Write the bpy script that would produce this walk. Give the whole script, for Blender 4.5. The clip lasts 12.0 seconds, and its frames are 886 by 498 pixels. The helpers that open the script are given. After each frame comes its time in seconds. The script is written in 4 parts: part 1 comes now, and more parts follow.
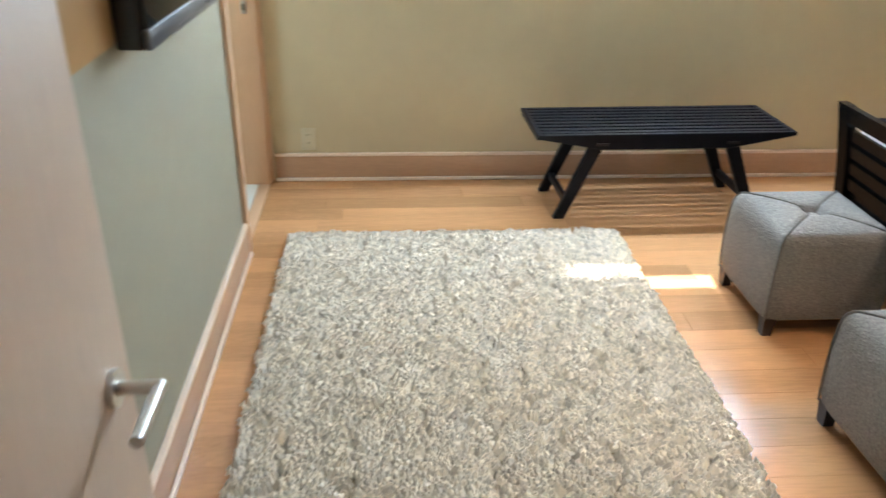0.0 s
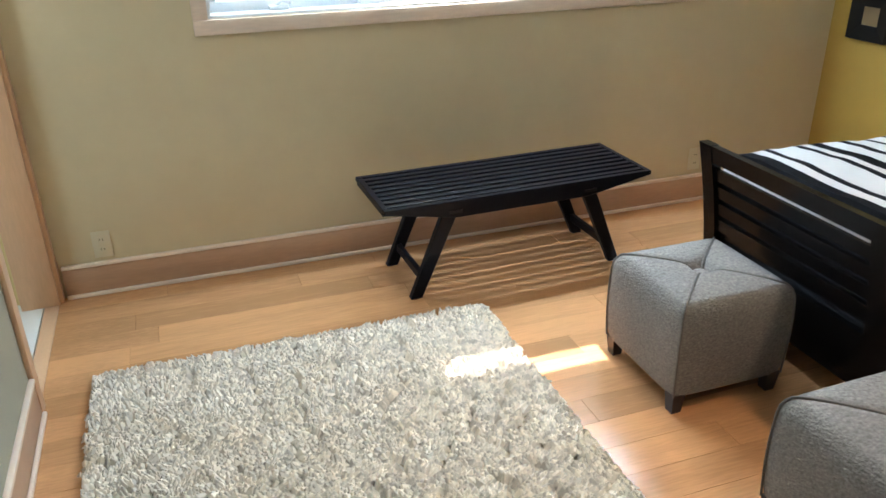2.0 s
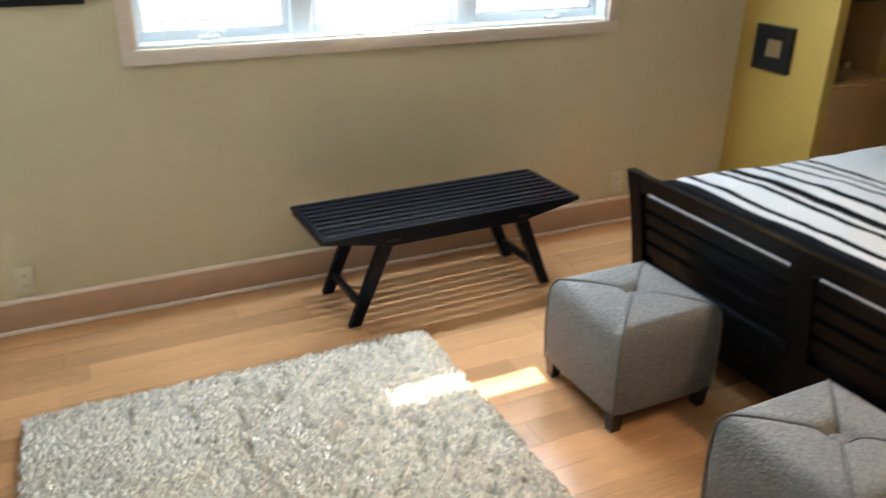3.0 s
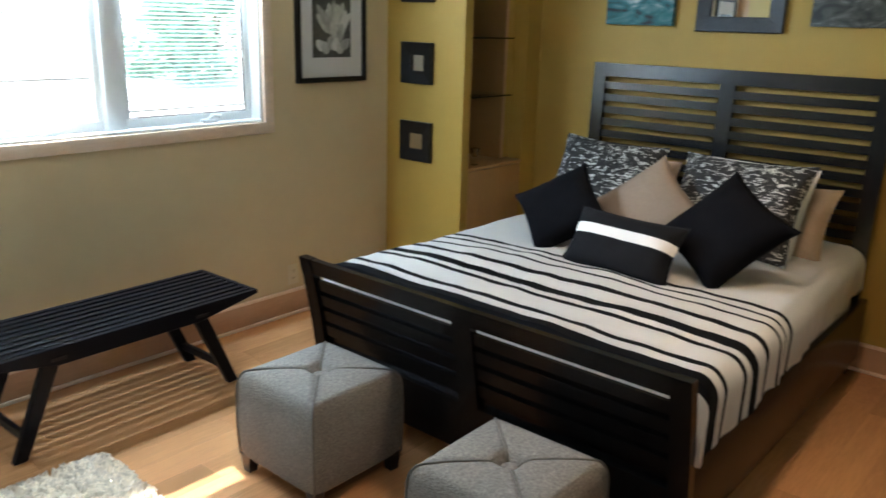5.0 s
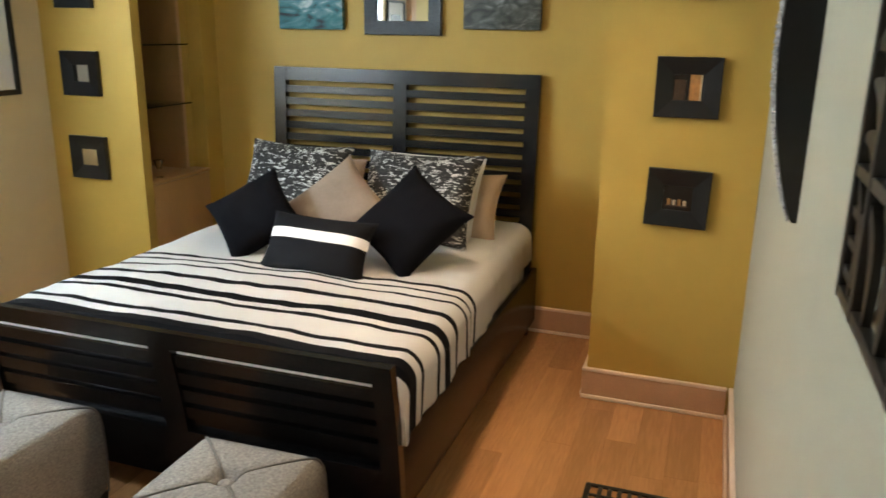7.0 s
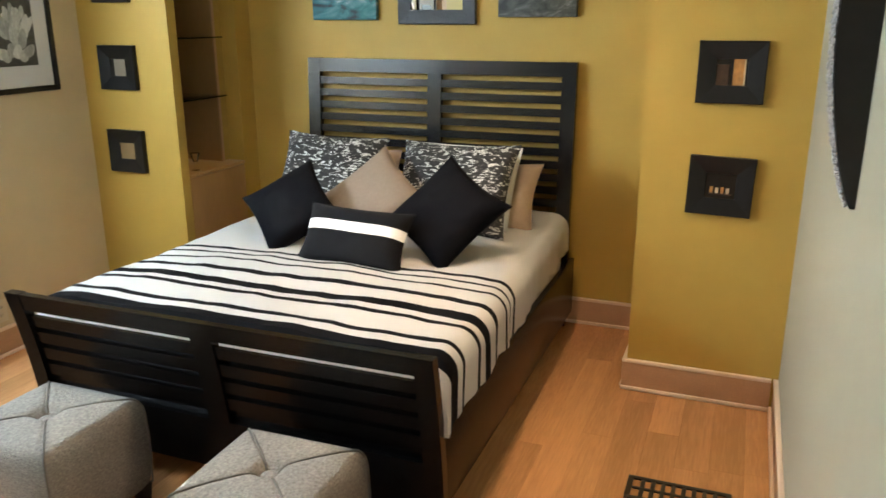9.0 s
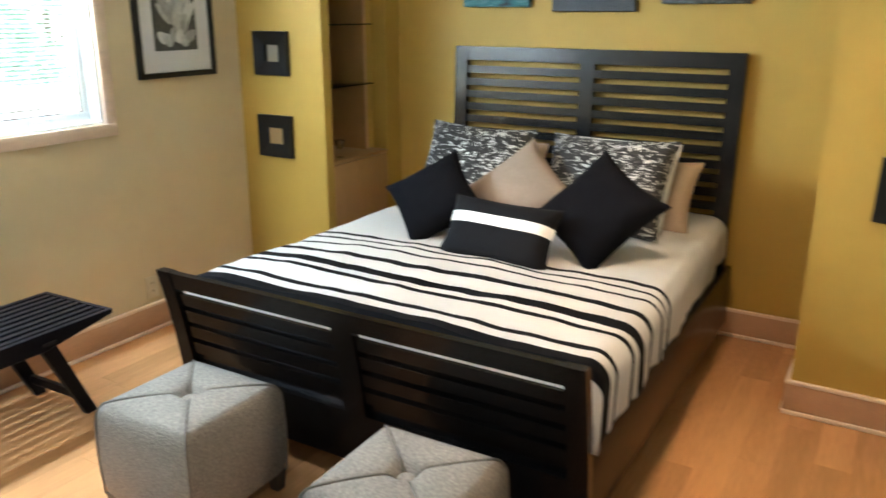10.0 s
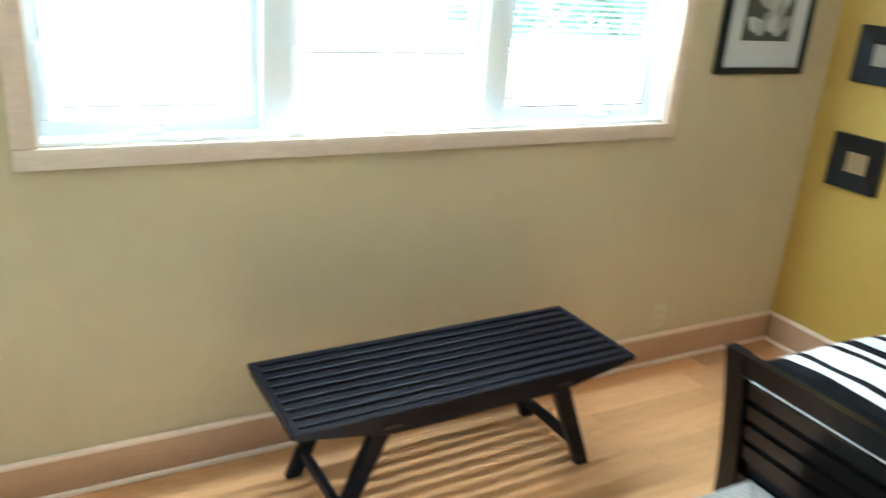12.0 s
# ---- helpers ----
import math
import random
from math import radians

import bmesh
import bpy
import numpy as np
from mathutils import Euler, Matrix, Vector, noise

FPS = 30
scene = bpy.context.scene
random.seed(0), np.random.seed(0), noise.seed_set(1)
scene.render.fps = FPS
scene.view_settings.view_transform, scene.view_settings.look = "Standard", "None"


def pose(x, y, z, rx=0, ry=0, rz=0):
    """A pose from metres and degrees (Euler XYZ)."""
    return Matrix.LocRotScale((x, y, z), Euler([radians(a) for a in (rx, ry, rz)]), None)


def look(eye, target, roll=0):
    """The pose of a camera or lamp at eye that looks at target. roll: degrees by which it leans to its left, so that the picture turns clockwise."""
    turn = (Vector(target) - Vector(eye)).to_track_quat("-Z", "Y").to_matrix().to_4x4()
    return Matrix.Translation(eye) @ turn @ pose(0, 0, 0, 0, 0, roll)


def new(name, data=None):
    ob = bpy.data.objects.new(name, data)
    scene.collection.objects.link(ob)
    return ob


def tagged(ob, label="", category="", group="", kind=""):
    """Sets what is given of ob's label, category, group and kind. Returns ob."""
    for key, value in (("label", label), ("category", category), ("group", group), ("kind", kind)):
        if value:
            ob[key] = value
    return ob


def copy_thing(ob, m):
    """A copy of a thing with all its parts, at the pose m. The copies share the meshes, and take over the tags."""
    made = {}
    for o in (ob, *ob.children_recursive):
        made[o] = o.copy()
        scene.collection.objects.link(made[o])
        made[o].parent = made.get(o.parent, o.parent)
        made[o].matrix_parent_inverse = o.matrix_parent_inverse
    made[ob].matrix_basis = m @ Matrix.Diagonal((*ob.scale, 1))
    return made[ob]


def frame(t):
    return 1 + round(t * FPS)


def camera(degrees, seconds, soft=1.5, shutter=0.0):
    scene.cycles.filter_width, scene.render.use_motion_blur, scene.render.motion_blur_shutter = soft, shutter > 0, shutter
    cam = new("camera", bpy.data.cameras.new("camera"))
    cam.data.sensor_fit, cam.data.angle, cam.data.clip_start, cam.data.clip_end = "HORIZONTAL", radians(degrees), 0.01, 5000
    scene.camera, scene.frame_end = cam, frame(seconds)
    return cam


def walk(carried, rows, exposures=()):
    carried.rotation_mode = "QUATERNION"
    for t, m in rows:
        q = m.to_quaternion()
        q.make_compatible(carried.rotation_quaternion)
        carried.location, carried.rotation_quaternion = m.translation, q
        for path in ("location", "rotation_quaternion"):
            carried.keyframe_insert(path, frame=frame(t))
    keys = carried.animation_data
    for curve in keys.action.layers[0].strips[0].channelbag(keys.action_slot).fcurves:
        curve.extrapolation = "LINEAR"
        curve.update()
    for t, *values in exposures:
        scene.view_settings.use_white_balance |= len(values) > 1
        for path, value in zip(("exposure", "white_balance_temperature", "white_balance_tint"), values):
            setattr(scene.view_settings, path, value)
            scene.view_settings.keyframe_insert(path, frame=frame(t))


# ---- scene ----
cam = camera(58.8, 12.0, soft=1.5, shutter=0.5)
PATH = [
    (0, (0.191, -0.144, 1.544), (0.328, 1.633, 0.637), 1.1),
    (0.5, (0.175, 0.064, 1.519), (0.549, 1.807, 0.613), 0.2),
    (1, (0.181, 0.258, 1.535), (0.694, 1.999, 0.695), -0.4),
    (1.5, (0.238, 0.383, 1.56), (0.813, 2.117, 0.745), -0.4),
    (2, (0.17, 0.441, 1.578), (0.755, 2.151, 0.721), -0.9),
    (2.5, (0.089, 0.461, 1.573), (0.727, 2.151, 0.715), -0.7),
    (3, (0.076, 0.461, 1.633), (0.869, 2.105, 0.815), 0.7),
    (3.2, (0.015, 0.446, 1.64), (0.913, 2.059, 0.871), 1.6),
    (4.8, (0.044, 0.35, 1.605), (1.45, 1.656, 1.041), 1.8),
    (5, (0.043, 0.35, 1.609), (1.503, 1.599, 1.053), 1.6),
    (5.5, (0.025, 0.339, 1.635), (1.608, 1.431, 1.083), 1.5),
    (6, (0.03, 0.336, 1.64), (1.716, 1.262, 1.092), 1.3),
    (6.5, (0.045, 0.323, 1.636), (1.815, 1.077, 1.091), 1.3),
    (7, (0.031, 0.279, 1.647), (1.852, 0.901, 1.101), 0.9),
    (7.2, (0.026, 0.267, 1.658), (1.854, 0.859, 1.106), 0.8),
    (9, (0.042, 0.322, 1.637), (1.832, 1.011, 1.069), -0.1),
    (9.5, (0.06, 0.351, 1.623), (1.793, 1.162, 1.041), -0.4),
    (10, (0.145, 0.456, 1.598), (1.792, 1.431, 1.018), 0.1),
    (10.5, (0.289, 0.644, 1.604), (1.796, 1.829, 1.035), 1.3),
    (11, (0.379, 0.85, 1.602), (1.693, 2.231, 0.996), 2.5),
    (11.5, (0.355, 1.144, 1.62), (1.491, 2.649, 0.954), 3.7),
    (12, (0.308, 1.428, 1.638), (1.223, 3.063, 0.938), 4.3),
]
walk(cam, [(t, look(eye, target, roll)) for t, eye, target, roll in PATH], [
    (0.0, 2.46, 6150, 14), (1.0, 2.32, 6180, 14), (3.0, 2.19, 6200, 14), (5.0, 1.92, 6220, 12), (7.0, 2.33, 6900, 13), (9.5, 2.6, 6750, 12), (11.0, 2.75, 6350, 10), (12.0, 2.72, 6150, 6)])

# ---- light ----
SUN_AWAY = Vector((-0.16, -1.135, -1.154)).normalized()
world = bpy.data.worlds.new("daylight")
scene.world = world
world.use_nodes = True
wn = world.node_tree.nodes
sky = wn.new("ShaderNodeTexSky")
sky.sky_type, sky.sun_disc = "NISHITA", False
sky.sun_elevation = math.asin(-SUN_AWAY.z)
sky.sun_rotation = math.atan2(-SUN_AWAY.x, -SUN_AWAY.y)
wn["Background"].inputs["Strength"].default_value = 0.15
world.node_tree.links.new(sky.outputs[0], wn["Background"].inputs["Color"])
sun_data = bpy.data.lights.new("sun", "SUN")
sun_data.energy, sun_data.angle, sun_data.color = 5.0, radians(0.5), (1.0, 0.95, 0.88)
sun = new("sun", sun_data)
sun.rotation_mode = "QUATERNION"
sun.rotation_quaternion = SUN_AWAY.to_track_quat("-Z", "Y")


def area_light(name, at, target, w, h, watts, colour):
    data = bpy.data.lights.new(name, "AREA")
    data.shape, data.size, data.size_y, data.energy, data.color = "RECTANGLE", w, h, watts, colour
    ob = new(name, data)
    ob.matrix_world = look(at, target)
    return ob


# sky light in the top of the window opening
area_light("window_skylight", (1.42, 3.80, 1.92), (1.42, 2.9, 1.2), 2.1, 0.22, 37, (0.60, 0.81, 1.0))

# lamp added as daylight for the side room, at an assumed, unseen window
area_light("assumed_side_daylight", (-1.66, 2.80, 1.50), (-0.6, 3.0, 1.1), 0.50, 0.80, 3.0, (0.60, 0.84, 1.0))

# ---- materials ----


def mat(name, col, rough=0.5, metal=0.0, var=0.08, scale=6.0, fine=60.0, bump=0.0, bscale=150.0, stretch=(1, 1, 1),
        rand=0.0, spec=0.5, coat=0.0, island=False):
    m = bpy.data.materials.new(name)
    m.use_nodes = True
    nt = m.node_tree
    n, lk = nt.nodes, nt.links
    b = n["Principled BSDF"]
    b.inputs["Roughness"].default_value = rough
    b.inputs["Metallic"].default_value = metal
    b.inputs["Specular IOR Level"].default_value = spec
    b.inputs["Coat Weight"].default_value = coat
    b.inputs["Coat Roughness"].default_value = 0.12
    tc = n.new("ShaderNodeTexCoord")
    mp = n.new("ShaderNodeMapping")
    mp.inputs["Scale"].default_value = stretch
    lk.new(tc.outputs["Object"], mp.inputs["Vector"])
    n1, n2 = n.new("ShaderNodeTexNoise"), n.new("ShaderNodeTexNoise")
    n1.inputs["Scale"].default_value, n2.inputs["Scale"].default_value = scale, fine
    n1.inputs["Detail"].default_value = n2.inputs["Detail"].default_value = 4
    add = n.new("ShaderNodeMath")
    add.operation = "ADD"
    lk.new(n1.outputs["Fac"], add.inputs[0])
    lk.new(n2.outputs["Fac"], add.inputs[1])
    total = add.outputs[0]
    if rand:
        src = n.new("ShaderNodeNewGeometry").outputs["Random Per Island"] if island else n.new("ShaderNodeObjectInfo").outputs["Random"]
        sc = n.new("ShaderNodeMath")
        sc.operation = "MULTIPLY_ADD"
        lk.new(src, sc.inputs[0])
        sc.inputs[1].default_value = rand
        sc.inputs[2].default_value = -rand / 2
        a2 = n.new("ShaderNodeMath")
        a2.operation = "ADD"
        lk.new(total, a2.inputs[0])
        lk.new(sc.outputs[0], a2.inputs[1])
        total = a2.outputs[0]
        mv = n.new("ShaderNodeVectorMath")
        mv.operation = "ADD"
        lk.new(tc.outputs["Object"], mv.inputs[0])
        off = n.new("ShaderNodeMath")
        off.operation = "MULTIPLY"
        lk.new(src, off.inputs[0])
        off.inputs[1].default_value = 37.0
        lk.new(off.outputs[0], mv.inputs[1])
        lk.new(mv.outputs[0], mp.inputs["Vector"])
    for t in (n1, n2):
        lk.new(mp.outputs["Vector"], t.inputs["Vector"])
    ramp = n.new("ShaderNodeMapRange")
    ramp.inputs["From Min"].default_value, ramp.inputs["From Max"].default_value = 0.6, 1.4
    lk.new(total, ramp.inputs["Value"])
    mix = n.new("ShaderNodeMix")
    mix.data_type = "RGBA"
    lk.new(ramp.outputs[0], mix.inputs["Factor"])
    mix.inputs["A"].default_value = (*[c * (1 - var) for c in col], 1)
    mix.inputs["B"].default_value = (*[min(1, c * (1 + var)) for c in col], 1)
    lk.new(mix.outputs["Result"], b.inputs["Base Color"])
    if bump:
        n3 = n.new("ShaderNodeTexNoise")
        n3.inputs["Scale"].default_value = bscale
        n3.inputs["Detail"].default_value = 3
        lk.new(mp.outputs["Vector"], n3.inputs["Vector"])
        bp = n.new("ShaderNodeBump")
        bp.inputs["Strength"].default_value = bump
        bp.inputs["Distance"].default_value = 0.004
        lk.new(n3.outputs["Fac"], bp.inputs["Height"])
        lk.new(bp.outputs["Normal"], b.inputs["Normal"])
    return m


M_YELLOW = mat("ochre_wall_paint", (0.452, 0.280, 0.050), 0.62, var=0.035, scale=1.2, fine=12, bump=0.12, bscale=220)
M_KHAKI = mat("khaki_wall_paint", (0.580, 0.460, 0.278), 0.62, var=0.035, scale=1.2, fine=12, bump=0.12, bscale=220)
M_CREAMWALL = mat("cream_wall_paint", (0.72, 0.55, 0.25), 0.6, var=0.03, scale=1.2, fine=12, bump=0.1, bscale=220)
M_SAGE = mat("pale_sage_wall_paint", (0.33, 0.30, 0.215), 0.6, var=0.03, scale=1.2, fine=12, bump=0.12, bscale=220)
M_CEIL = mat("ceiling_paint", (0.8, 0.77, 0.68), 0.8, var=0.02, bump=0.1)
M_MAPLE = mat("maple_floor", (0.545, 0.268, 0.115), 0.21, var=0.20, scale=2.2, fine=26, stretch=(0.45, 5, 5), rand=0.75, bump=0.03, bscale=60)
M_SLAB = mat("subfloor", (0.16, 0.09, 0.04), 0.8)
M_TRIM = mat("maple_trim", (0.50, 0.29, 0.165), 0.35, var=0.10, scale=2.5, fine=30, stretch=(0.6, 4, 4), bump=0.03)
M_CASING = mat("light_maple_casing", (0.70, 0.53, 0.40), 0.35, var=0.10, scale=4, fine=30, stretch=(0.6, 4, 4), bump=0.03)
M_JAMB = mat("maple_jamb", (0.68, 0.41, 0.235), 0.4, var=0.08, scale=3, fine=30, stretch=(4, 4, 0.6), bump=0.03)
M_DOOR = mat("maple_door", (0.50, 0.36, 0.26), 0.42, var=0.07, scale=3, fine=24, stretch=(4, 4, 0.5), bump=0.03)
M_CAB = mat("maple_cabinet", (0.40, 0.215, 0.078), 0.4, var=0.10, scale=3, fine=30, stretch=(4, 4, 0.6), bump=0.03)
M_SLAT = mat("white_blind_slat", (0.8, 0.81, 0.8), 0.4, var=0.02)
slat_nt = M_SLAT.node_tree
slat_mix = slat_nt.nodes.new("ShaderNodeMixShader")
slat_tr = slat_nt.nodes.new("ShaderNodeBsdfTranslucent")
slat_tr.inputs["Color"].default_value = (0.85, 0.88, 0.86, 1)
slat_mix.inputs["Fac"].default_value = 0.4
slat_nt.links.new(slat_nt.nodes["Principled BSDF"].outputs[0], slat_mix.inputs[1])
slat_nt.links.new(slat_tr.outputs[0], slat_mix.inputs[2])
slat_nt.links.new(slat_mix.outputs[0], slat_nt.nodes["Material Output"].inputs["Surface"])
M_BLACK = mat("espresso_wood", (0.0055, 0.0045, 0.0042), 0.27, var=0.25, scale=5, fine=60, stretch=(1, 3, 3), bump=0.02, spec=0.24)
M_HEAD = mat("polished_espresso_wood", (0.0055, 0.0048, 0.0048), 0.22, var=0.25, scale=5, fine=60, stretch=(1, 3, 3), bump=0.02, spec=0.62)
M_BENCH = mat("black_lacquered_wood", (0.0055, 0.0055, 0.0085), 0.36, var=0.2, scale=5, fine=60, stretch=(1, 3, 3), bump=0.02, spec=0.13)
M_FRAME = mat("black_frame", (0.008, 0.0075, 0.0075), 0.35, var=0.2, bump=0.03, spec=0.35)
M_METAL = mat("black_iron", (0.03, 0.025, 0.020), 0.42, metal=0.4, var=0.25, bump=0.1)
M_STEEL = mat("satin_steel", (0.62, 0.60, 0.56), 0.28, metal=1.0, var=0.05)
M_VINYL = mat("white_vinyl", (0.78, 0.79, 0.78), 0.35, var=0.02)
M_PLATE = mat("ivory_plastic", (0.62, 0.53, 0.36), 0.4, var=0.02)
M_SLOT = mat("dark_slot", (0.03, 0.025, 0.02), 0.6)
M_LEG = mat("dark_foot_wood", (0.02, 0.012, 0.009), 0.4, var=0.2)
M_TWEED = mat("grey_tweed", (0.21, 0.19, 0.168), 0.92, var=0.40, scale=95, fine=120, stretch=(1, 1, 1.9), bump=1.0, bscale=100, spec=0.25)
M_PIPE = mat("dark_piping", (0.13, 0.115, 0.10), 0.85, var=0.2, bump=0.3)
M_PILE = mat("shag_pile", (0.80, 0.70, 0.58), 0.95, var=0.26, scale=5, fine=40, rand=0.8, island=True, spec=0.1)
M_BACKING = mat("rug_backing", (0.50, 0.40, 0.29), 0.95, var=0.3, scale=30, fine=120, bump=0.6)
M_NAVY = mat("black_cotton", (0.0032, 0.0032, 0.0048), 0.9, var=0.2, bump=0.35, bscale=500, spec=0.12)
M_TAUPE = mat("taupe_linen", (0.27, 0.205, 0.155), 0.9, var=0.08, bump=0.35, bscale=420, spec=0.2)
M_SATIN = mat("tan_satin", (0.40, 0.29, 0.205), 0.5, var=0.08, bump=0.1)
M_WHITE = mat("white_cotton", (0.74, 0.71, 0.66), 0.85, var=0.03, bump=0.3, bscale=300, spec=0.2)
M_MATBOARD = mat("white_mat_board", (0.62, 0.61, 0.60), 0.8, var=0.02)
# dark ground and patch colours of the small framed squares
M_DARKSQUARE = mat("dark_square_colour", (0.012, 0.009, 0.007), 0.25, var=0.5, scale=20)
M_AMBER = mat("amber_patch", (0.38, 0.17, 0.05), 0.3, var=0.3, scale=30)
M_CREAM = mat("cream_patch", (0.55, 0.42, 0.28), 0.3, var=0.2, scale=30)
M_UMBER = mat("umber_patch", (0.05, 0.022, 0.010), 0.3, var=0.3, scale=30)
M_PHOTO = mat("dark_photo", (0.05, 0.05, 0.045), 0.4, var=0.5, scale=10)
M_PETAL = mat("pale_grey_print", (0.42, 0.42, 0.40), 0.5, var=0.45, scale=14, fine=60, stretch=(3, 1, 1))
M_PETALS = [M_PETAL, mat("mid_grey_print", (0.30, 0.30, 0.285), 0.5, var=0.5, scale=20, fine=70, stretch=(4, 1, 0.6)),
            mat("light_grey_print", (0.56, 0.56, 0.54), 0.5, var=0.3, scale=20, fine=70, stretch=(4, 1, 0.6))]
M_TILE = mat("white_tile", (0.8, 0.78, 0.72), 0.3, var=0.03)
M_TV = mat("tv_black", (0.012, 0.012, 0.013), 0.22, var=0.1)
M_SCREEN = mat("tv_screen", (0.008, 0.008, 0.009), 0.06, var=0.05, spec=0.6)
M_BEZEL = mat("grey_bezel", (0.10, 0.10, 0.105), 0.3, var=0.1)
M_FRINGE = mat("silver_fringe", (0.34, 0.33, 0.32), 0.5, metal=0.3, var=0.7, scale=60, fine=200, bump=1.0, bscale=300)
M_GRASS = mat("lawn", (0.10, 0.16, 0.05), 0.9, var=0.3, scale=0.7, fine=8)
M_DRIVE = mat("pale_concrete", (0.70, 0.69, 0.66), 0.85, var=0.08, scale=0.6, fine=12, bump=0.2)
M_LEAF = mat("leaves", (0.10, 0.185, 0.125), 0.6, var=0.4, scale=0.7, fine=6, rand=0.9, island=True)
# maple trim lightened: the sky's highlight on the mouldings is put into the colour
M_CAP_LIT = mat("maple_moulding_highlight", (0.82, 0.64, 0.49), 0.3, var=0.06, scale=3, fine=30)
leaf_nt = M_LEAF.node_tree
leaf_out = leaf_nt.nodes["Material Output"]
leaf_mix, leaf_tr = leaf_nt.nodes.new("ShaderNodeMixShader"), leaf_nt.nodes.new("ShaderNodeBsdfTranslucent")
leaf_tr.inputs["Color"].default_value = (0.50, 0.76, 0.64, 1)
leaf_mix.inputs["Fac"].default_value = 0.65
leaf_nt.links.new(leaf_nt.nodes["Principled BSDF"].outputs[0], leaf_mix.inputs[1])
leaf_nt.links.new(leaf_tr.outputs[0], leaf_mix.inputs[2])
leaf_nt.links.new(leaf_mix.outputs[0], leaf_out.inputs["Surface"])
M_BARK = mat("bark", (0.12, 0.09, 0.065), 0.9, var=0.3, bump=0.8, bscale=30)


# added haze: a faint translucent veil that bleaches the view outside
M_HAZE = bpy.data.materials.new("window_haze")
M_HAZE.use_nodes = True
haze_nt = M_HAZE.node_tree
haze_mix, haze_tr, haze_clear = (haze_nt.nodes.new("ShaderNode" + k) for k in ("MixShader", "BsdfTranslucent", "BsdfTransparent"))
haze_tr.inputs["Color"].default_value = (0.62, 0.92, 0.86, 1)
haze_mix.inputs["Fac"].default_value = 0.02
haze_nt.links.new(haze_clear.outputs[0], haze_mix.inputs[1])
haze_nt.links.new(haze_tr.outputs[0], haze_mix.inputs[2])
haze_nt.links.new(haze_mix.outputs[0], haze_nt.nodes["Material Output"].inputs["Surface"])


def mirror_mat():
    m = bpy.data.materials.new("mirror_glass")
    m.use_nodes = True
    b = m.node_tree.nodes["Principled BSDF"]
    b.inputs["Base Color"].default_value = (0.86, 0.87, 0.86, 1)
    b.inputs["Metallic"].default_value = 1.0
    b.inputs["Roughness"].default_value = 0.015
    return m


def glass_mat(name, tint):
    m = bpy.data.materials.new(name)
    m.use_nodes = True
    b = m.node_tree.nodes["Principled BSDF"]
    b.inputs["Base Color"].default_value = tint
    b.inputs["Transmission Weight"].default_value = 1.0
    b.inputs["Roughness"].default_value = 0.0
    b.inputs["IOR"].default_value = 1.45
    return m


M_MIRROR = mirror_mat()
M_GLASS = glass_mat("window_glass", (0.95, 1.0, 0.98, 1))
M_SHELFGLASS = glass_mat("green_shelf_glass", (0.25, 0.4, 0.33, 1))


def banded(name, stops, axis, rough=0.85, noise_amount=0.006, bump=0.3):
    """Cloth with woven bands: stops are (place in metres along the axis, colour) with sharp changes."""
    m = bpy.data.materials.new(name)
    m.use_nodes = True
    n, lk = m.node_tree.nodes, m.node_tree.links
    b = n["Principled BSDF"]
    b.inputs["Roughness"].default_value = rough
    b.inputs["Specular IOR Level"].default_value = 0.2
    tc = n.new("ShaderNodeTexCoord")
    sep = n.new("ShaderNodeSeparateXYZ")
    lk.new(tc.outputs["Object"], sep.inputs[0])
    ns = n.new("ShaderNodeTexNoise")
    ns.inputs["Scale"].default_value = 5.0
    lk.new(tc.outputs["Object"], ns.inputs["Vector"])
    ma = n.new("ShaderNodeMath")
    ma.operation = "MULTIPLY_ADD"
    lk.new(ns.outputs["Fac"], ma.inputs[0])
    ma.inputs[1].default_value = noise_amount * 2
    lk.new(sep.outputs["XYZ".index(axis)], ma.inputs[2])
    lo, hi = stops[0][0], stops[-1][0]
    mr = n.new("ShaderNodeMapRange")
    mr.inputs["From Min"].default_value, mr.inputs["From Max"].default_value = lo + noise_amount, hi + noise_amount
    lk.new(ma.outputs[0], mr.inputs["Value"])
    ramp = n.new("ShaderNodeValToRGB")
    ramp.color_ramp.interpolation = "CONSTANT"
    els = ramp.color_ramp.elements
    for i, (p, c) in enumerate(stops):
        e = els[i] if i < 2 else els.new(0.999)
        e.position = (p - lo) / (hi - lo)
        e.color = (*c, 1)
    lk.new(mr.outputs[0], ramp.inputs["Fac"])
    lk.new(ramp.outputs["Color"], b.inputs["Base Color"])
    n3 = n.new("ShaderNodeTexNoise")
    n3.inputs["Scale"].default_value = 320
    lk.new(tc.outputs["Object"], n3.inputs["Vector"])
    bp = n.new("ShaderNodeBump")
    bp.inputs["Strength"].default_value, bp.inputs["Distance"].default_value = bump, 0.003
    lk.new(n3.outputs["Fac"], bp.inputs["Height"])
    lk.new(bp.outputs["Normal"], b.inputs["Normal"])
    return m


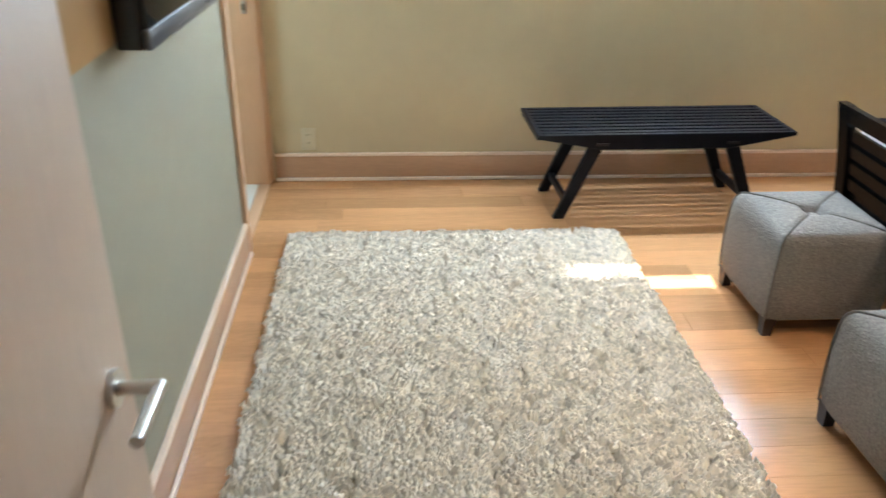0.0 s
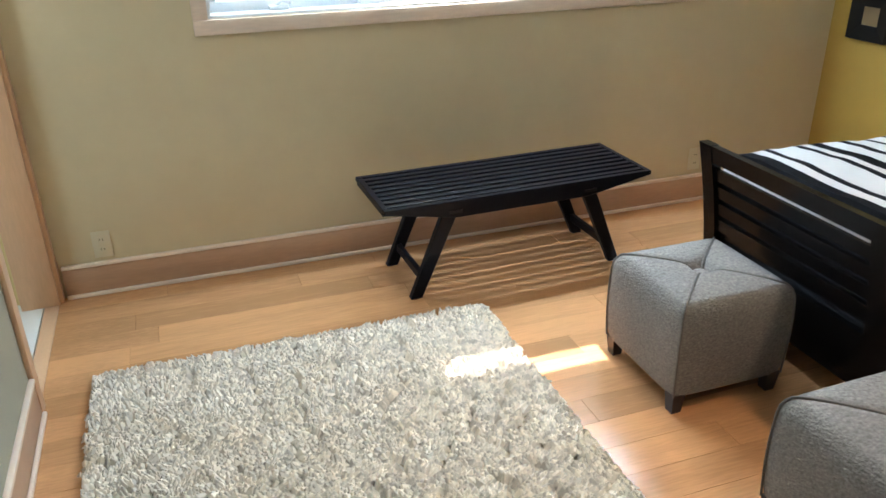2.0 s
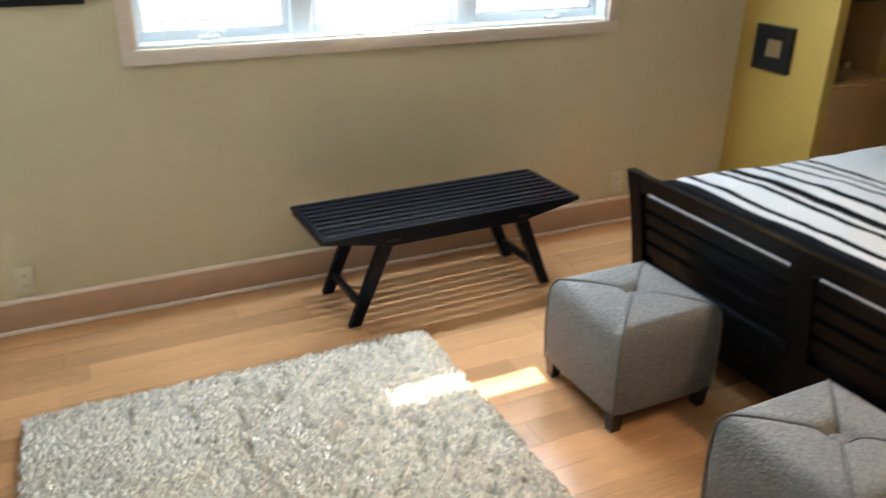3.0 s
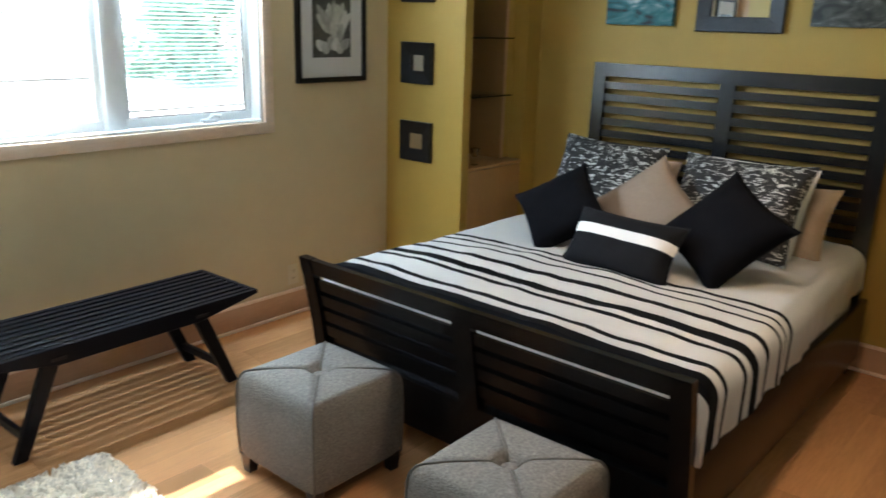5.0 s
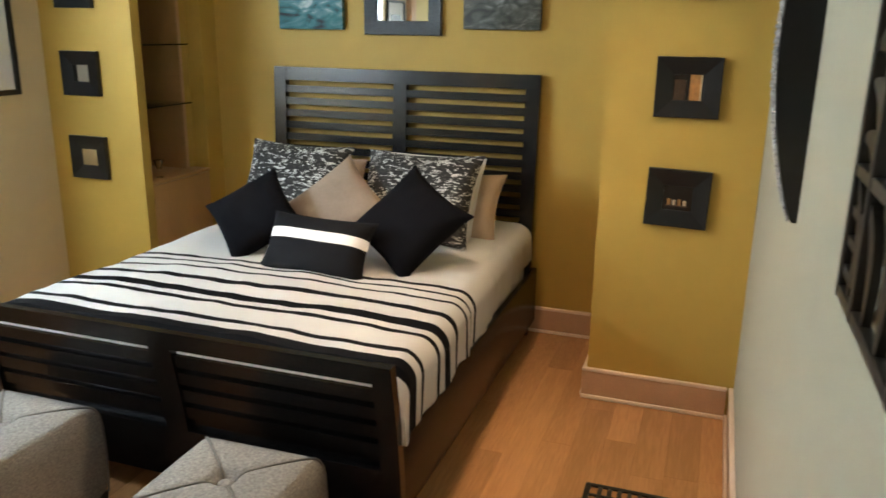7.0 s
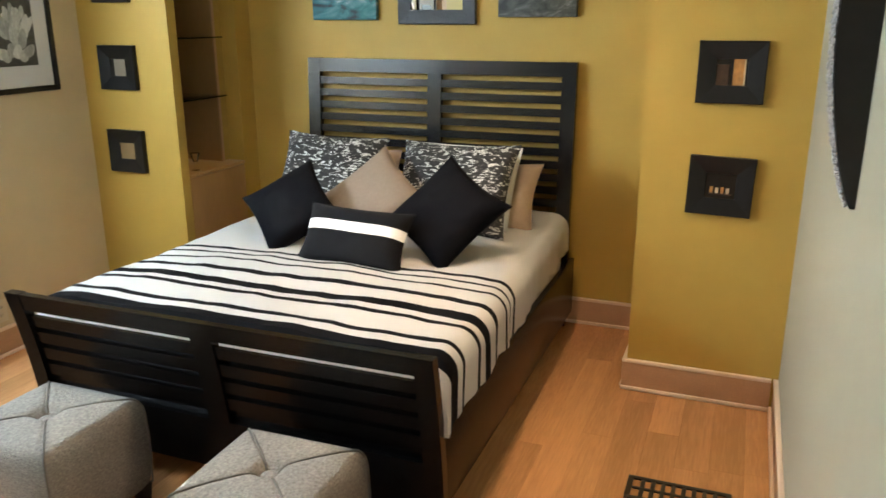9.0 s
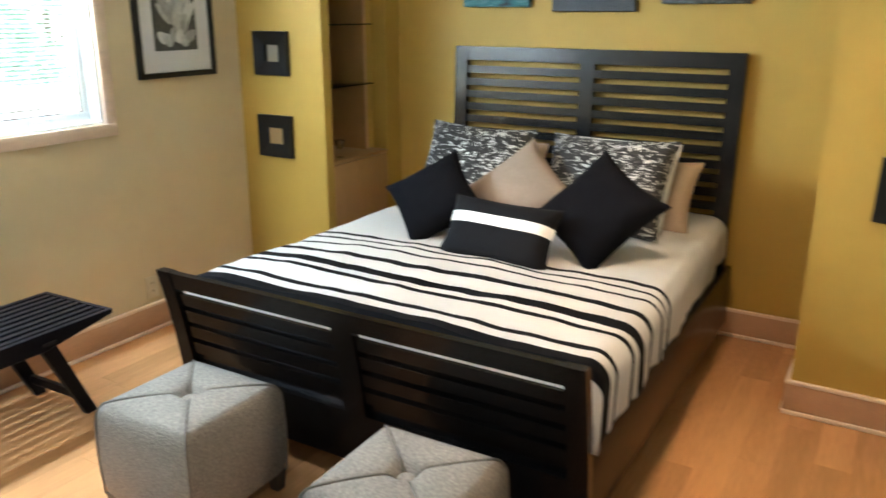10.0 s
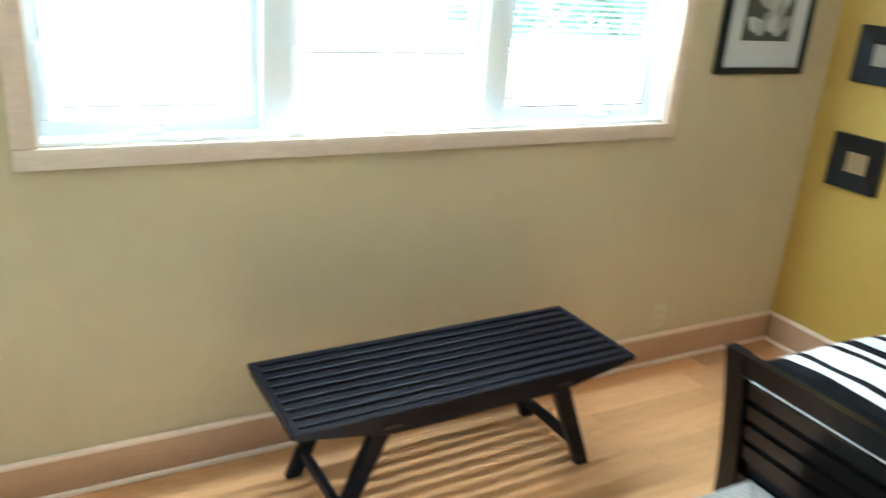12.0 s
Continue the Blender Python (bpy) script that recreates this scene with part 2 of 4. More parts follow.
def marbled(name, ramp_stops, scale, stretch=(1, 1, 1), rough=0.6, distort=1.5):
    """Blotched print from warped noise through a colour ramp."""
    m = bpy.data.materials.new(name)
    m.use_nodes = True
    n, lk = m.node_tree.nodes, m.node_tree.links
    b = n["Principled BSDF"]
    b.inputs["Roughness"].default_value = rough
    tc = n.new("ShaderNodeTexCoord")
    mp = n.new("ShaderNodeMapping")
    mp.inputs["Scale"].default_value = stretch
    lk.new(tc.outputs["Object"], mp.inputs["Vector"])
    ns = n.new("ShaderNodeTexNoise")
    ns.inputs["Scale"].default_value, ns.inputs["Detail"].default_value, ns.inputs["Distortion"].default_value = scale, 6, distort
    lk.new(mp.outputs["Vector"], ns.inputs["Vector"])
    ramp = n.new("ShaderNodeValToRGB")
    els = ramp.color_ramp.elements
    for i, (p, c) in enumerate(ramp_stops):
        e = els[i] if i < 2 else els.new(0.999)
        e.position = p
        e.color = (*c, 1)
    lk.new(ns.outputs["Fac"], ramp.inputs["Fac"])
    lk.new(ramp.outputs["Color"], b.inputs["Base Color"])
    return m


BK, WH, GY = (0.006, 0.006, 0.0075), (0.88, 0.855, 0.82), (0.42, 0.39, 0.36)
M_DUVET = banded("striped_duvet_cotton", [
    (1.80, WH), (2.078, BK), (2.146, WH), (2.188, BK), (2.221, WH), (2.341, BK), (2.363, WH), (2.405, BK), (2.457, WH),
    (2.550, BK), (2.581, WH), (2.674, BK), (2.695, WH), (2.750, BK), (2.774, WH), (2.815, BK), (2.848, WH), (4.2, WH)], "X")
M_LUMBAR = banded("black_white_banded_cotton", [(-0.2, BK), (0.006, WH), (0.050, BK), (0.2, BK)], "Z", noise_amount=0.002)
M_SHAM = marbled("silver_black_jacquard", [(0.40, (0.008, 0.007, 0.0065)), (0.50, (0.025, 0.023, 0.02)), (0.545, (0.012, 0.011, 0.01)), (0.56, (0.16, 0.15, 0.135)), (0.61, (0.75, 0.73, 0.69)), (0.67, (0.05, 0.045, 0.04))],
                 24, (0.8, 1, 2.0), 0.75, 1.6)
M_TEAL = marbled("teal_abstract_print", [(0.30, (0.02, 0.025, 0.03)), (0.45, (0.03, 0.16, 0.17)), (0.56, (0.10, 0.22, 0.23)), (0.68, (0.45, 0.5, 0.48))], 5, (1, 0.5, 2.5), 0.6)
M_GREYART = marbled("grey_landscape_print", [(0.32, (0.02, 0.02, 0.018)), (0.50, (0.07, 0.075, 0.06)), (0.62, (0.16, 0.16, 0.15)), (0.75, (0.3, 0.3, 0.29))], 9, (1, 0.6, 1.6), 0.6)

# ---- builders ----


def box(bm, lo, hi, bevel=0.0, seg=2, m=None):
    ret = bmesh.ops.create_cube(bm, size=1.0)
    vs = ret["verts"]
    c = [(a + b) / 2 for a, b in zip(lo, hi)]
    s = [abs(b - a) for a, b in zip(lo, hi)]
    for v in vs:
        v.co = Vector((v.co.x * s[0] + c[0], v.co.y * s[1] + c[1], v.co.z * s[2] + c[2]))
    if bevel:
        es = list({e for v in vs for e in v.link_edges})
        r = bmesh.ops.bevel(bm, geom=es, offset=min(bevel, min(s) * 0.45), segments=seg, affect="EDGES", profile=0.5)
        vs = list({v for f in r["faces"] for v in f.verts} | {v for v in vs if v.is_valid})
    if m is not None:
        for v in vs:
            v.co = m @ v.co
    return vs


def cyl(bm, a, b, r, seg=16, r2=None):
    a, b = Vector(a), Vector(b)
    ret = bmesh.ops.create_cone(bm, cap_ends=True, segments=seg, radius1=r, radius2=r if r2 is None else r2, depth=(b - a).length)
    m = Matrix.Translation((a + b) / 2) @ (b - a).to_track_quat("Z", "Y").to_matrix().to_4x4()
    for v in ret["verts"]:
        v.co = m @ v.co
    return ret["verts"]


def prism(bm, pts, axis, lo, hi):
    """A polygon in the plane across the axis, pulled from lo to hi along it."""
    def put(p, d):
        return {"x": (d, p[0], p[1]), "y": (p[0], d, p[1]), "z": (p[0], p[1], d)}[axis]
    a = [bm.verts.new(put(p, lo)) for p in pts]
    b = [bm.verts.new(put(p, hi)) for p in pts]
    k = len(pts)
    bm.faces.new(a)
    bm.faces.new(list(reversed(b)))
    for i in range(k):
        bm.faces.new((a[i], b[i], b[(i + 1) % k], a[(i + 1) % k]))


def tube(bm, pts, r, seg=6, closed=False):
    """One connected cord along a line of points."""
    pts = [Vector(p) for p in pts]
    k = len(pts)
    rings = []
    for i in range(k):
        a = pts[i - 1] if (i or closed) else pts[i]
        c = pts[(i + 1) % k] if (i < k - 1 or closed) else pts[i]
        d = (c - a).normalized()
        side = d.orthogonal().normalized() if not rings else (last - d * last.dot(d)).normalized()
        last = side
        up = d.cross(side)
        rings.append([bm.verts.new(pts[i] + side * (r * math.cos(q * 2 * math.pi / seg)) + up * (r * math.sin(q * 2 * math.pi / seg))) for q in range(seg)])
    for i in range(k if closed else k - 1):
        a, c = rings[i], rings[(i + 1) % k]
        for q in range(seg):
            bm.faces.new((a[q], a[(q + 1) % seg], c[(q + 1) % seg], c[q]))


def finish(name, bm, material, smooth=False, angle=35):
    bmesh.ops.recalc_face_normals(bm, faces=bm.faces)
    me = bpy.data.meshes.new(name)
    bm.to_mesh(me)
    bm.free()
    me.materials.append(material)
    if smooth:
        for p in me.polygons:
            p.use_smooth = True
        me.set_sharp_from_angle(angle=radians(angle))
    return me


def part(name, bm, material, parent=None, label="", smooth=False):
    ob = new(name, finish(name, bm, material, smooth))
    if parent is not None:
        ob.parent = parent
    if label:
        ob["label"] = label
    return ob


def bpart(name, lo, hi, material, parent=None, bevel=0.002, label=""):
    bm = bmesh.new()
    box(bm, lo, hi, bevel)
    return part(name, bm, material, parent, label, smooth=bevel > 0)


def thing(name, at, label, category, group="", kind=""):
    ob = new(name)
    ob.location = at
    ob.empty_display_size = 0.1
    return tagged(ob, label, category, group, kind)


def structure(name, boxes, material, label, category):
    bm = bmesh.new()
    for lo, hi in boxes:
        box(bm, lo, hi)
    return tagged(part(name, bm, material), label, category, kind="structure")


# ---- the room: plan in metres ----
XL, XP, XB = -0.41, 3.41, 4.13      # left wall, pilaster faces, wall behind the bed
YN, YW = 0.085, 3.70                # wall with the door, window wall
H = 2.44
WX0, WX1, WZ0, WZ1 = 0.338, 2.508, 1.090, 2.12     # window opening
DX0, DX1, DH = -0.18, 0.54, 2.05    # bedroom door opening
CY0, CY1 = 2.915, 3.655              # second door opening in the left wall
T = 0.13

floor = structure("floor", [((XL - 1.4, YN - 1.8, -0.16), (XB + 0.15, YW + 0.2, -0.012))], M_SLAB, "subfloor under glossy maple planks", "floor")
structure("ceiling", [((XL - 1.4, YN - 1.8, H), (XB + 0.15, YW + 0.2, H + 0.1))], M_CEIL, "plain off-white painted ceiling", "ceiling")
structure("wall_north", [((XL - T, YW, -0.01), (WX0, YW + 0.16, H)), ((WX1, YW, -0.01), (XB + T, YW + 0.16, H)),
                         ((WX0, YW, -0.01), (WX1, YW + 0.16, WZ0)), ((WX0, YW, WZ1), (WX1, YW + 0.16, H))],
          M_KHAKI, "khaki painted wall with a wide window", "wall")
structure("wall_east", [((XB, YN - T, -0.01), (XB + T, YW, H))], M_YELLOW, "ochre yellow painted wall behind the bed", "wall")
structure("wall_south", [((DX1, YN - T, -0.01), (XB, YN, H)), ((DX0, YN - T, DH), (DX1, YN, H)), ((XL - T, YN - T, -0.01), (DX0, YN, H))],
          M_SAGE, "pale sage painted wall with the doorway", "wall")
structure("wall_west", [((XL - T, YN, -0.01), (XL, CY0, H)), ((XL - T, CY0, DH), (XL, CY1, H)), ((XL - T, CY1, -0.01), (XL, YW, H))],
          M_SAGE, "pale sage painted wall under the television", "wall")
# pilaster blocks beside the bed alcove
PY = 3.115
structure("pilaster_1", [((XP, PY, -0.01), (XP + 0.065, YW, H))], M_YELLOW, "ochre yellow pilaster beside a shelf niche", "pilaster")
structure("wall_niche_back", [((XP + 0.065, YW - 0.06, -0.01), (XB, YW, H))], M_YELLOW, "ochre yellow wall behind the shelf niche", "wall")
structure("wall_niche_end", [((3.985, PY, -0.01), (XB, YW - 0.06, H))], M_YELLOW, "ochre yellow wall end between niche and bed", "wall")
structure("pilaster_2", [((XP, YN, -0.01), (XB, 0.722, H))], M_YELLOW, "ochre yellow pilaster hung with small frames", "pilaster")
# hall behind the door and the small room beyond the second door
structure("wall_hall", [((XL - 1.4, YN - 1.8, -0.01), (XB, YN - 1.68, H)), ((XL - 1.4, YN - 1.68, -0.01), (XL - 1.28, 2.48, H)), ((XL - 1.4, 3.12, -0.01), (XL - 1.28, YW + 0.1, H)),
                        ((XL - 1.4, 2.48, -0.01), (XL - 1.28, 3.12, 1.05)), ((XL - 1.4, 2.48, 1.95), (XL - 1.28, 3.12, H)),
                        ((1.9, YN - 1.68, -0.01), (2.02, YN - T, H))], M_SAGE, "pale painted hallway walls", "wall")
structure("wall_closet", [((XL - 1.28, 2.2, -0.01), (XL - T, 2.32, H)), ((XL - 1.28, YW + 0.002, -0.01), (XL - T, YW + 0.1, H))], M_CREAMWALL, "cream yellow painted side room walls", "wall")
structure("floor_closet", [((XL - 1.28, 2.32, -0.012), (-0.47, YW, 0.002))], M_TILE, "white tiled floor beyond the doorway", "floor")


def baseboard(name, a, b, out, ends=0.0):
    """Maple baseboard from a to b (plan points), standing out from the wall along out."""
    a, b, o = Vector((*a, 0)), Vector((*b, 0)), Vector((*out, 0))
    d = (b - a).normalized()
    rot = Matrix((d, o, Vector((0, 0, 1)))).transposed().to_4x4()
    m = Matrix.Translation(a) @ rot
    ln = (b - a).length
    base = thing(name, (0, 0, 0), "maple baseboard, its cap and shoe moulding lightened as a painted highlight", "baseboard", kind="structure")
    # cap and shoe take the lighter maple as a painted highlight
    for nm, lo, hi, mt in (("board", (0, 0, 0.002), (ln, 0.014, 0.132), M_TRIM), ("cap", (0, 0, 0.132), (ln, 0.02, 0.148), M_CAP_LIT),
                           ("shoe", (0, 0.014, 0.001), (ln, 0.028, 0.018), M_CAP_LIT)):
        bm = bmesh.new()
        box(bm, lo, hi, 0.004, 2)
        for v in bm.verts:
            v.co = m @ v.co
        part(nm, bm, mt, base, smooth=True)


baseboard("baseboard_north", (XL + 0.03, YW), (XP, YW), (0, -1))
baseboard("baseboard_pilaster_1", (XP, PY - 0.02), (XP, YW - 0.028), (-1, 0))
baseboard("baseboard_pilaster_2", (XP, YN + 0.028), (XP, 0.722 + 0.02), (-1, 0))
baseboard("baseboard_alcove", (XP, 0.722), (XB - 0.028, 0.722), (0, 1))
baseboard("baseboard_east", (XB, 0.742), (XB, PY), (-1, 0))
baseboard("baseboard_south", (DX1 + 0.09, YN), (XP - 0.0, YN), (0, 1))
baseboard("baseboard_west", (XL, 0.07), (XL, CY0 - 0.06), (1, 0))

# ---- recessed ceiling light of the room, assumed and out of view ----
# assumed from the warm light on the floor; place and strength tuned for brightness
lamp = thing("ceiling_light", (2.4, 1.2, H), "assumed round white downlight, out of view above the bed side", "ceiling light")
# deep ring keeps the added light off the upper walls
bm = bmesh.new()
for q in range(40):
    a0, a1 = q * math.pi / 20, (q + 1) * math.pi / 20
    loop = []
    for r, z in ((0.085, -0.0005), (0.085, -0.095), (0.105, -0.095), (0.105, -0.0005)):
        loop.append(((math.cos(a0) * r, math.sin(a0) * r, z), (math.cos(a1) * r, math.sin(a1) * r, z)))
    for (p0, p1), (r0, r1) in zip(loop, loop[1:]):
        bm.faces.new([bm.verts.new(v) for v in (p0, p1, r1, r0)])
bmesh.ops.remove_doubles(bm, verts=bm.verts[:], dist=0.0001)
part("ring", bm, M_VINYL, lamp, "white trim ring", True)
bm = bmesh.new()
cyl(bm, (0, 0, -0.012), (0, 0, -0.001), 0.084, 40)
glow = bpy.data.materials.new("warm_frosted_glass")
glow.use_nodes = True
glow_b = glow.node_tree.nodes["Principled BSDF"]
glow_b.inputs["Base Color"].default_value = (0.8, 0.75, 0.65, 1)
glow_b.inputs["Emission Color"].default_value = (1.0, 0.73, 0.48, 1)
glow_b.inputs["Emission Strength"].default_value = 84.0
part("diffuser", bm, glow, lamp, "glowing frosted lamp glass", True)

# ---- doorways ----
c2 = thing("doorway_2", (XL, CY1, 0), "maple jambs and casing of a side doorway", "doorway", kind="structure")
bpart("jamb", (XL - T - 0.01 - XL, -0.018, 0), (0.004, 0.0, DH), M_JAMB, c2)
bpart("jamb", (-T - 0.01, CY0 - CY1, 0), (0.004, CY0 - CY1 + 0.018, DH), M_JAMB, c2)
bpart("head_jamb", (-T - 0.01, CY0 - CY1 + 0.018, DH - 0.018), (0.004, -0.018, DH), M_JAMB, c2)
bpart("casing", (0.0, CY0 - CY1 - 0.06, 0), (0.016, CY0 - CY1 - 0.002, DH + 0.07), M_JAMB, c2)
bpart("casing", (0.0, 0.002, 0), (0.018, YW - CY1 - 0.002, DH + 0.07), M_JAMB, c2)
bpart("casing", (0.0, CY0 - CY1, DH), (0.018, 0, DH + 0.07), M_CASING, c2)
bpart("threshold", (-0.055, CY0 - CY1 + 0.018, -0.008), (0.0, -0.018, 0.004), M_JAMB, c2)
bpart("strike_plate", (-0.062, -0.0205, 0.85), (-0.038, -0.0185, 0.91), M_STEEL, c2, 0.0005, "steel strike plate")
bpart("bolt_hole", (-0.056, -0.0215, 0.865), (-0.044, -0.0206, 0.895), M_SLOT, c2, 0.0)

d1 = thing("doorway_1", (DX0, YN, 0), "maple jambs and casing of the bedroom doorway", "doorway", kind="structure")
W = DX1 - DX0
bpart("jamb", (0, -T - 0.005, 0), (0.018, 0.004, DH), M_JAMB, d1)
bpart("jamb", (W - 0.018, -T - 0.005, 0), (W, 0.004, DH), M_JAMB, d1)
bpart("head_jamb", (0.018, -T - 0.005, DH - 0.018), (W - 0.018, 0.004, DH), M_JAMB, d1)
bpart("casing", (W - 0.01, 0.0045, 0), (W + 0.07, 0.02, DH + 0.07), M_CASING, d1)
bpart("casing", (-0.07, 0.0045, 0), (0.01, 0.02, DH + 0.07), M_CASING, d1)
bpart("casing", (0.01, 0.0045, DH - 0.01), (W - 0.01, 0.02, DH + 0.07), M_CASING, d1)

door = thing("door_1", (DX0 + 0.02, YN + 0.012, 0.0), "open flush maple door with a lever handle", "door", kind="structure")
bpart("leaf", (-0.04, 0.0, 0.01), (0.0, 0.655, DH - 0.02), M_DOOR, door, 0.002)


def lever(parent, z):
    bm = bmesh.new()
    cyl(bm, (0.0, 0.59, z), (0.008, 0.59, z), 0.026, 24)
    rose = part("rose", bm, M_STEEL, parent, "round steel rose", True)
    bm = bmesh.new()
    cyl(bm, (0.008, 0.59, z), (0.058, 0.59, z), 0.0095, 16)
    bmesh.ops.create_uvsphere(bm, u_segments=16, v_segments=8, radius=0.0105, matrix=Matrix.Translation((0.058, 0.59, z)))
    cyl(bm, (0.058, 0.59, z), (0.058, 0.485, z), 0.0088, 16)
    part("lever_handle", bm, M_STEEL, parent, "brushed steel lever", True)


lever(door, 0.93)
for z in (0.25, 1.0, 1.8):
    bm = bmesh.new()
    cyl(bm, (-0.005, -0.006, z), (-0.005, -0.006, z + 0.09), 0.006, 12)
    part("hinge", bm, M_STEEL, door, "steel hinge knuckle", True)

# ---- window ----
win = thing("window_1", (0, YW, 0), "wide white casement window in three lights with maple casing", "window", kind="structure")
CW = 0.058
bpart("casing", (WX0 - CW, -0.022, WZ0 - CW), (WX1 + CW, -0.0005, WZ0 - 0.001), M_CASING, win, 0.003, "light maple bottom casing")
bpart("casing", (WX0 - CW, -0.022, WZ0), (WX0 - 0.001, -0.0005, WZ1), M_CASING, win, 0.003)
bpart("casing", (WX1 + 0.001, -0.022, WZ0), (WX1 + CW, -0.0005, WZ1), M_CASING, win, 0.003)
bpart("casing", (WX0 - CW, -0.022, WZ1 + 0.001), (WX1 + CW, -0.0005, WZ1 + CW), M_CASING, win, 0.003)
D0, D1 = 0.065, 0.15
bpart("window_sill", (WX0 + 0.001, 0.0, WZ0), (WX1 - 0.001, D1, WZ0 + 0.012), M_VINYL, win, 0.002, "white sill")
bpart("jamb_lining", (WX0 + 0.0005, 0.0, WZ0 + 0.012), (WX0 + 0.012, D1, WZ1), M_VINYL, win)
bpart("jamb_lining", (WX1 - 0.012, 0.0, WZ0 + 0.012), (WX1 - 0.0005, D1, WZ1), M_VINYL, win)
bpart("jamb_lining", (WX0 + 0.012, 0.0, WZ1 - 0.012), (WX1 - 0.012, D1, WZ1 - 0.0005), M_VINYL, win)
MULL = (0.997, 1.757)
for mx in MULL:
    bpart("mullion", (mx - 0.045, 0.045, WZ0 + 0.012), (mx + 0.045, D1, WZ1 - 0.012), M_VINYL, win, 0.004, "white mullion post")
LIGHTS = ((WX0 + 0.012, MULL[0] - 0.045), (MULL[0] + 0.045, MULL[1] - 0.045), (MULL[1] + 0.045, WX1 - 0.012))
for k, (a, b) in enumerate(LIGHTS):
    z0, z1 = WZ0 + 0.012, WZ1 - 0.012
    bm = bmesh.new()
    f = 0.032
    box(bm, (a, 0.075, z0), (b, 0.125, z0 + f + 0.01), 0.003)
    box(bm, (a, 0.075, z1 - f), (b, 0.125, z1), 0.003)
    box(bm, (a, 0.076, z0 + f + 0.01), (a + f, 0.124, z1 - f), 0.003)
    box(bm, (b - f, 0.076, z0 + f + 0.01), (b, 0.124, z1 - f), 0.003)
    sash = part("sash", bm, M_VINYL, win, "white vinyl sash", True)
    if k == 2:
        bm = bmesh.new()
        e = 0.005
        box(bm, (a + f - 0.002, 0.083, z0 + f + 0.01 - e), (a + f + e, 0.09, z1 - f))
        box(bm, (b - f - e, 0.083, z0 + f + 0.01), (b - f + 0.002, 0.09, z1 - f))
        box(bm, (a + f, 0.083, z0 + f + 0.008), (b - f, 0.09, z0 + f + 0.01 + e))
        part("gasket", bm, M_SLOT, sash, "dark rubber gasket")
    bm = bmesh.new()
    box(bm, (a + f, 0.118, z0 + f), (b - f, 0.121, z1 - f))
    pane = part("pane", bm, M_GLASS, sash)
    pane.visible_shadow = False
    # sheet behind the glass carries the added haze
    bm = bmesh.new()
    box(bm, (a + f * 0.4, 0.136, z0 + 0.01), (b - f * 0.4, 0.1365, z1 - 0.01))
    part("haze_sheet", bm, M_HAZE, win, "thin pale sheet added to veil the view with haze")
    # crank handle on the sill side
    cx = a + (b - a) * (0.45 if k == 0 else 0.62)
    bm = bmesh.new()
    box(bm, (cx - 0.04, 0.035, z0), (cx + 0.04, 0.075, z0 + 0.018), 0.006)
    crank = part("crank_base", bm, M_VINYL, win, "white crank operator", True)
    bm = bmesh.new()
    cyl(bm, (cx - 0.01, 0.05, z0 + 0.014), (cx + 0.015, 0.04, z0 + 0.036), 0.007)
    cyl(bm, (cx + 0.015, 0.04, z0 + 0.036), (cx + 0.045, 0.036, z0 + 0.03), 0.006)
    bmesh.ops.create_uvsphere(bm, u_segments=12, v_segments=8, radius=0.010, matrix=Matrix.Translation((cx + 0.047, 0.036, z0 + 0.03)))
    part("crank_lever", bm, M_VINYL, crank, "", True)
    # latch on the mullion side
    bm = bmesh.new()
    box(bm, (a + 0.006, 0.055, z0 + 0.16), (a + 0.02, 0.075, z0 + 0.25), 0.004)
    part("latch", bm, M_VINYL, win, "white sash latch", True)

# assumed window around the added side-room lamp, never in view
side_win = thing("window_2", (XL - 1.34, 2.80, 1.50), "assumed small white window of the side room, out of view", "window", kind="structure")
bm = bmesh.new()
box(bm, (-0.03, -0.318, -0.448), (0.03, -0.27, 0.448), 0.003)
box(bm, (-0.03, 0.27, -0.448), (0.03, 0.318, 0.448), 0.003)
box(bm, (-0.03, -0.27, -0.448), (0.03, 0.27, -0.40), 0.003)
box(bm, (-0.03, -0.27, 0.40), (0.03, 0.27, 0.448), 0.003)
part("window_frame", bm, M_VINYL, side_win, "", True)

# slatted blinds against the glass
bm = bmesh.new()
box(bm, (-0.32, -0.0125, -0.0005), (0.32, 0.0125, 0.0005))
SLAT = finish("slat", bm, M_SLAT)
for k, (a, b) in enumerate(LIGHTS):
    z0, z1 = WZ0 + 0.06, WZ1 - 0.05
    low = z0 + (0.02, 0.175, 0.02)[k]
    blind = thing("window_blind", ((a + b) / 2, YW + 0.102, low), "white slatted blind with open slats behind the glass", "window blind", "window blinds")
    bpart("bottom_rail", (-(b - a) / 2 + 0.036, -0.009, 0.0), ((b - a) / 2 - 0.036, 0.009, 0.01), M_VINYL, blind)
    bpart("head_rail", (-(b - a) / 2 + 0.036, -0.012, z1 - low - 0.025), ((b - a) / 2 - 0.036, 0.012, z1 - low), M_VINYL, blind)
    z = low + 0.03
    while z < z1 - 0.04:
        s = new("slat", SLAT)
        s.parent = blind
        s.location = (0, 0, z - low)
        s.rotation_euler = (radians((-20, -18, -13)[k] + random.uniform(-2, 2)), 0, 0)
        s.scale = ((b - a - 0.074) / 0.64, 1, 1)
        z += 0.0195
    for dx in (-0.2, 0.2):
        bm = bmesh.new()
        cyl(bm, (dx, 0.013, 0.01), (dx, 0.013, z1 - low - 0.02), 0.0008, 6)
        part("ladder_cord", bm, M_VINYL, blind)

# ---- outside ----
bm = bmesh.new()
box(bm, (-600, YW + 0.3, -0.9), (600, 900, -0.5))
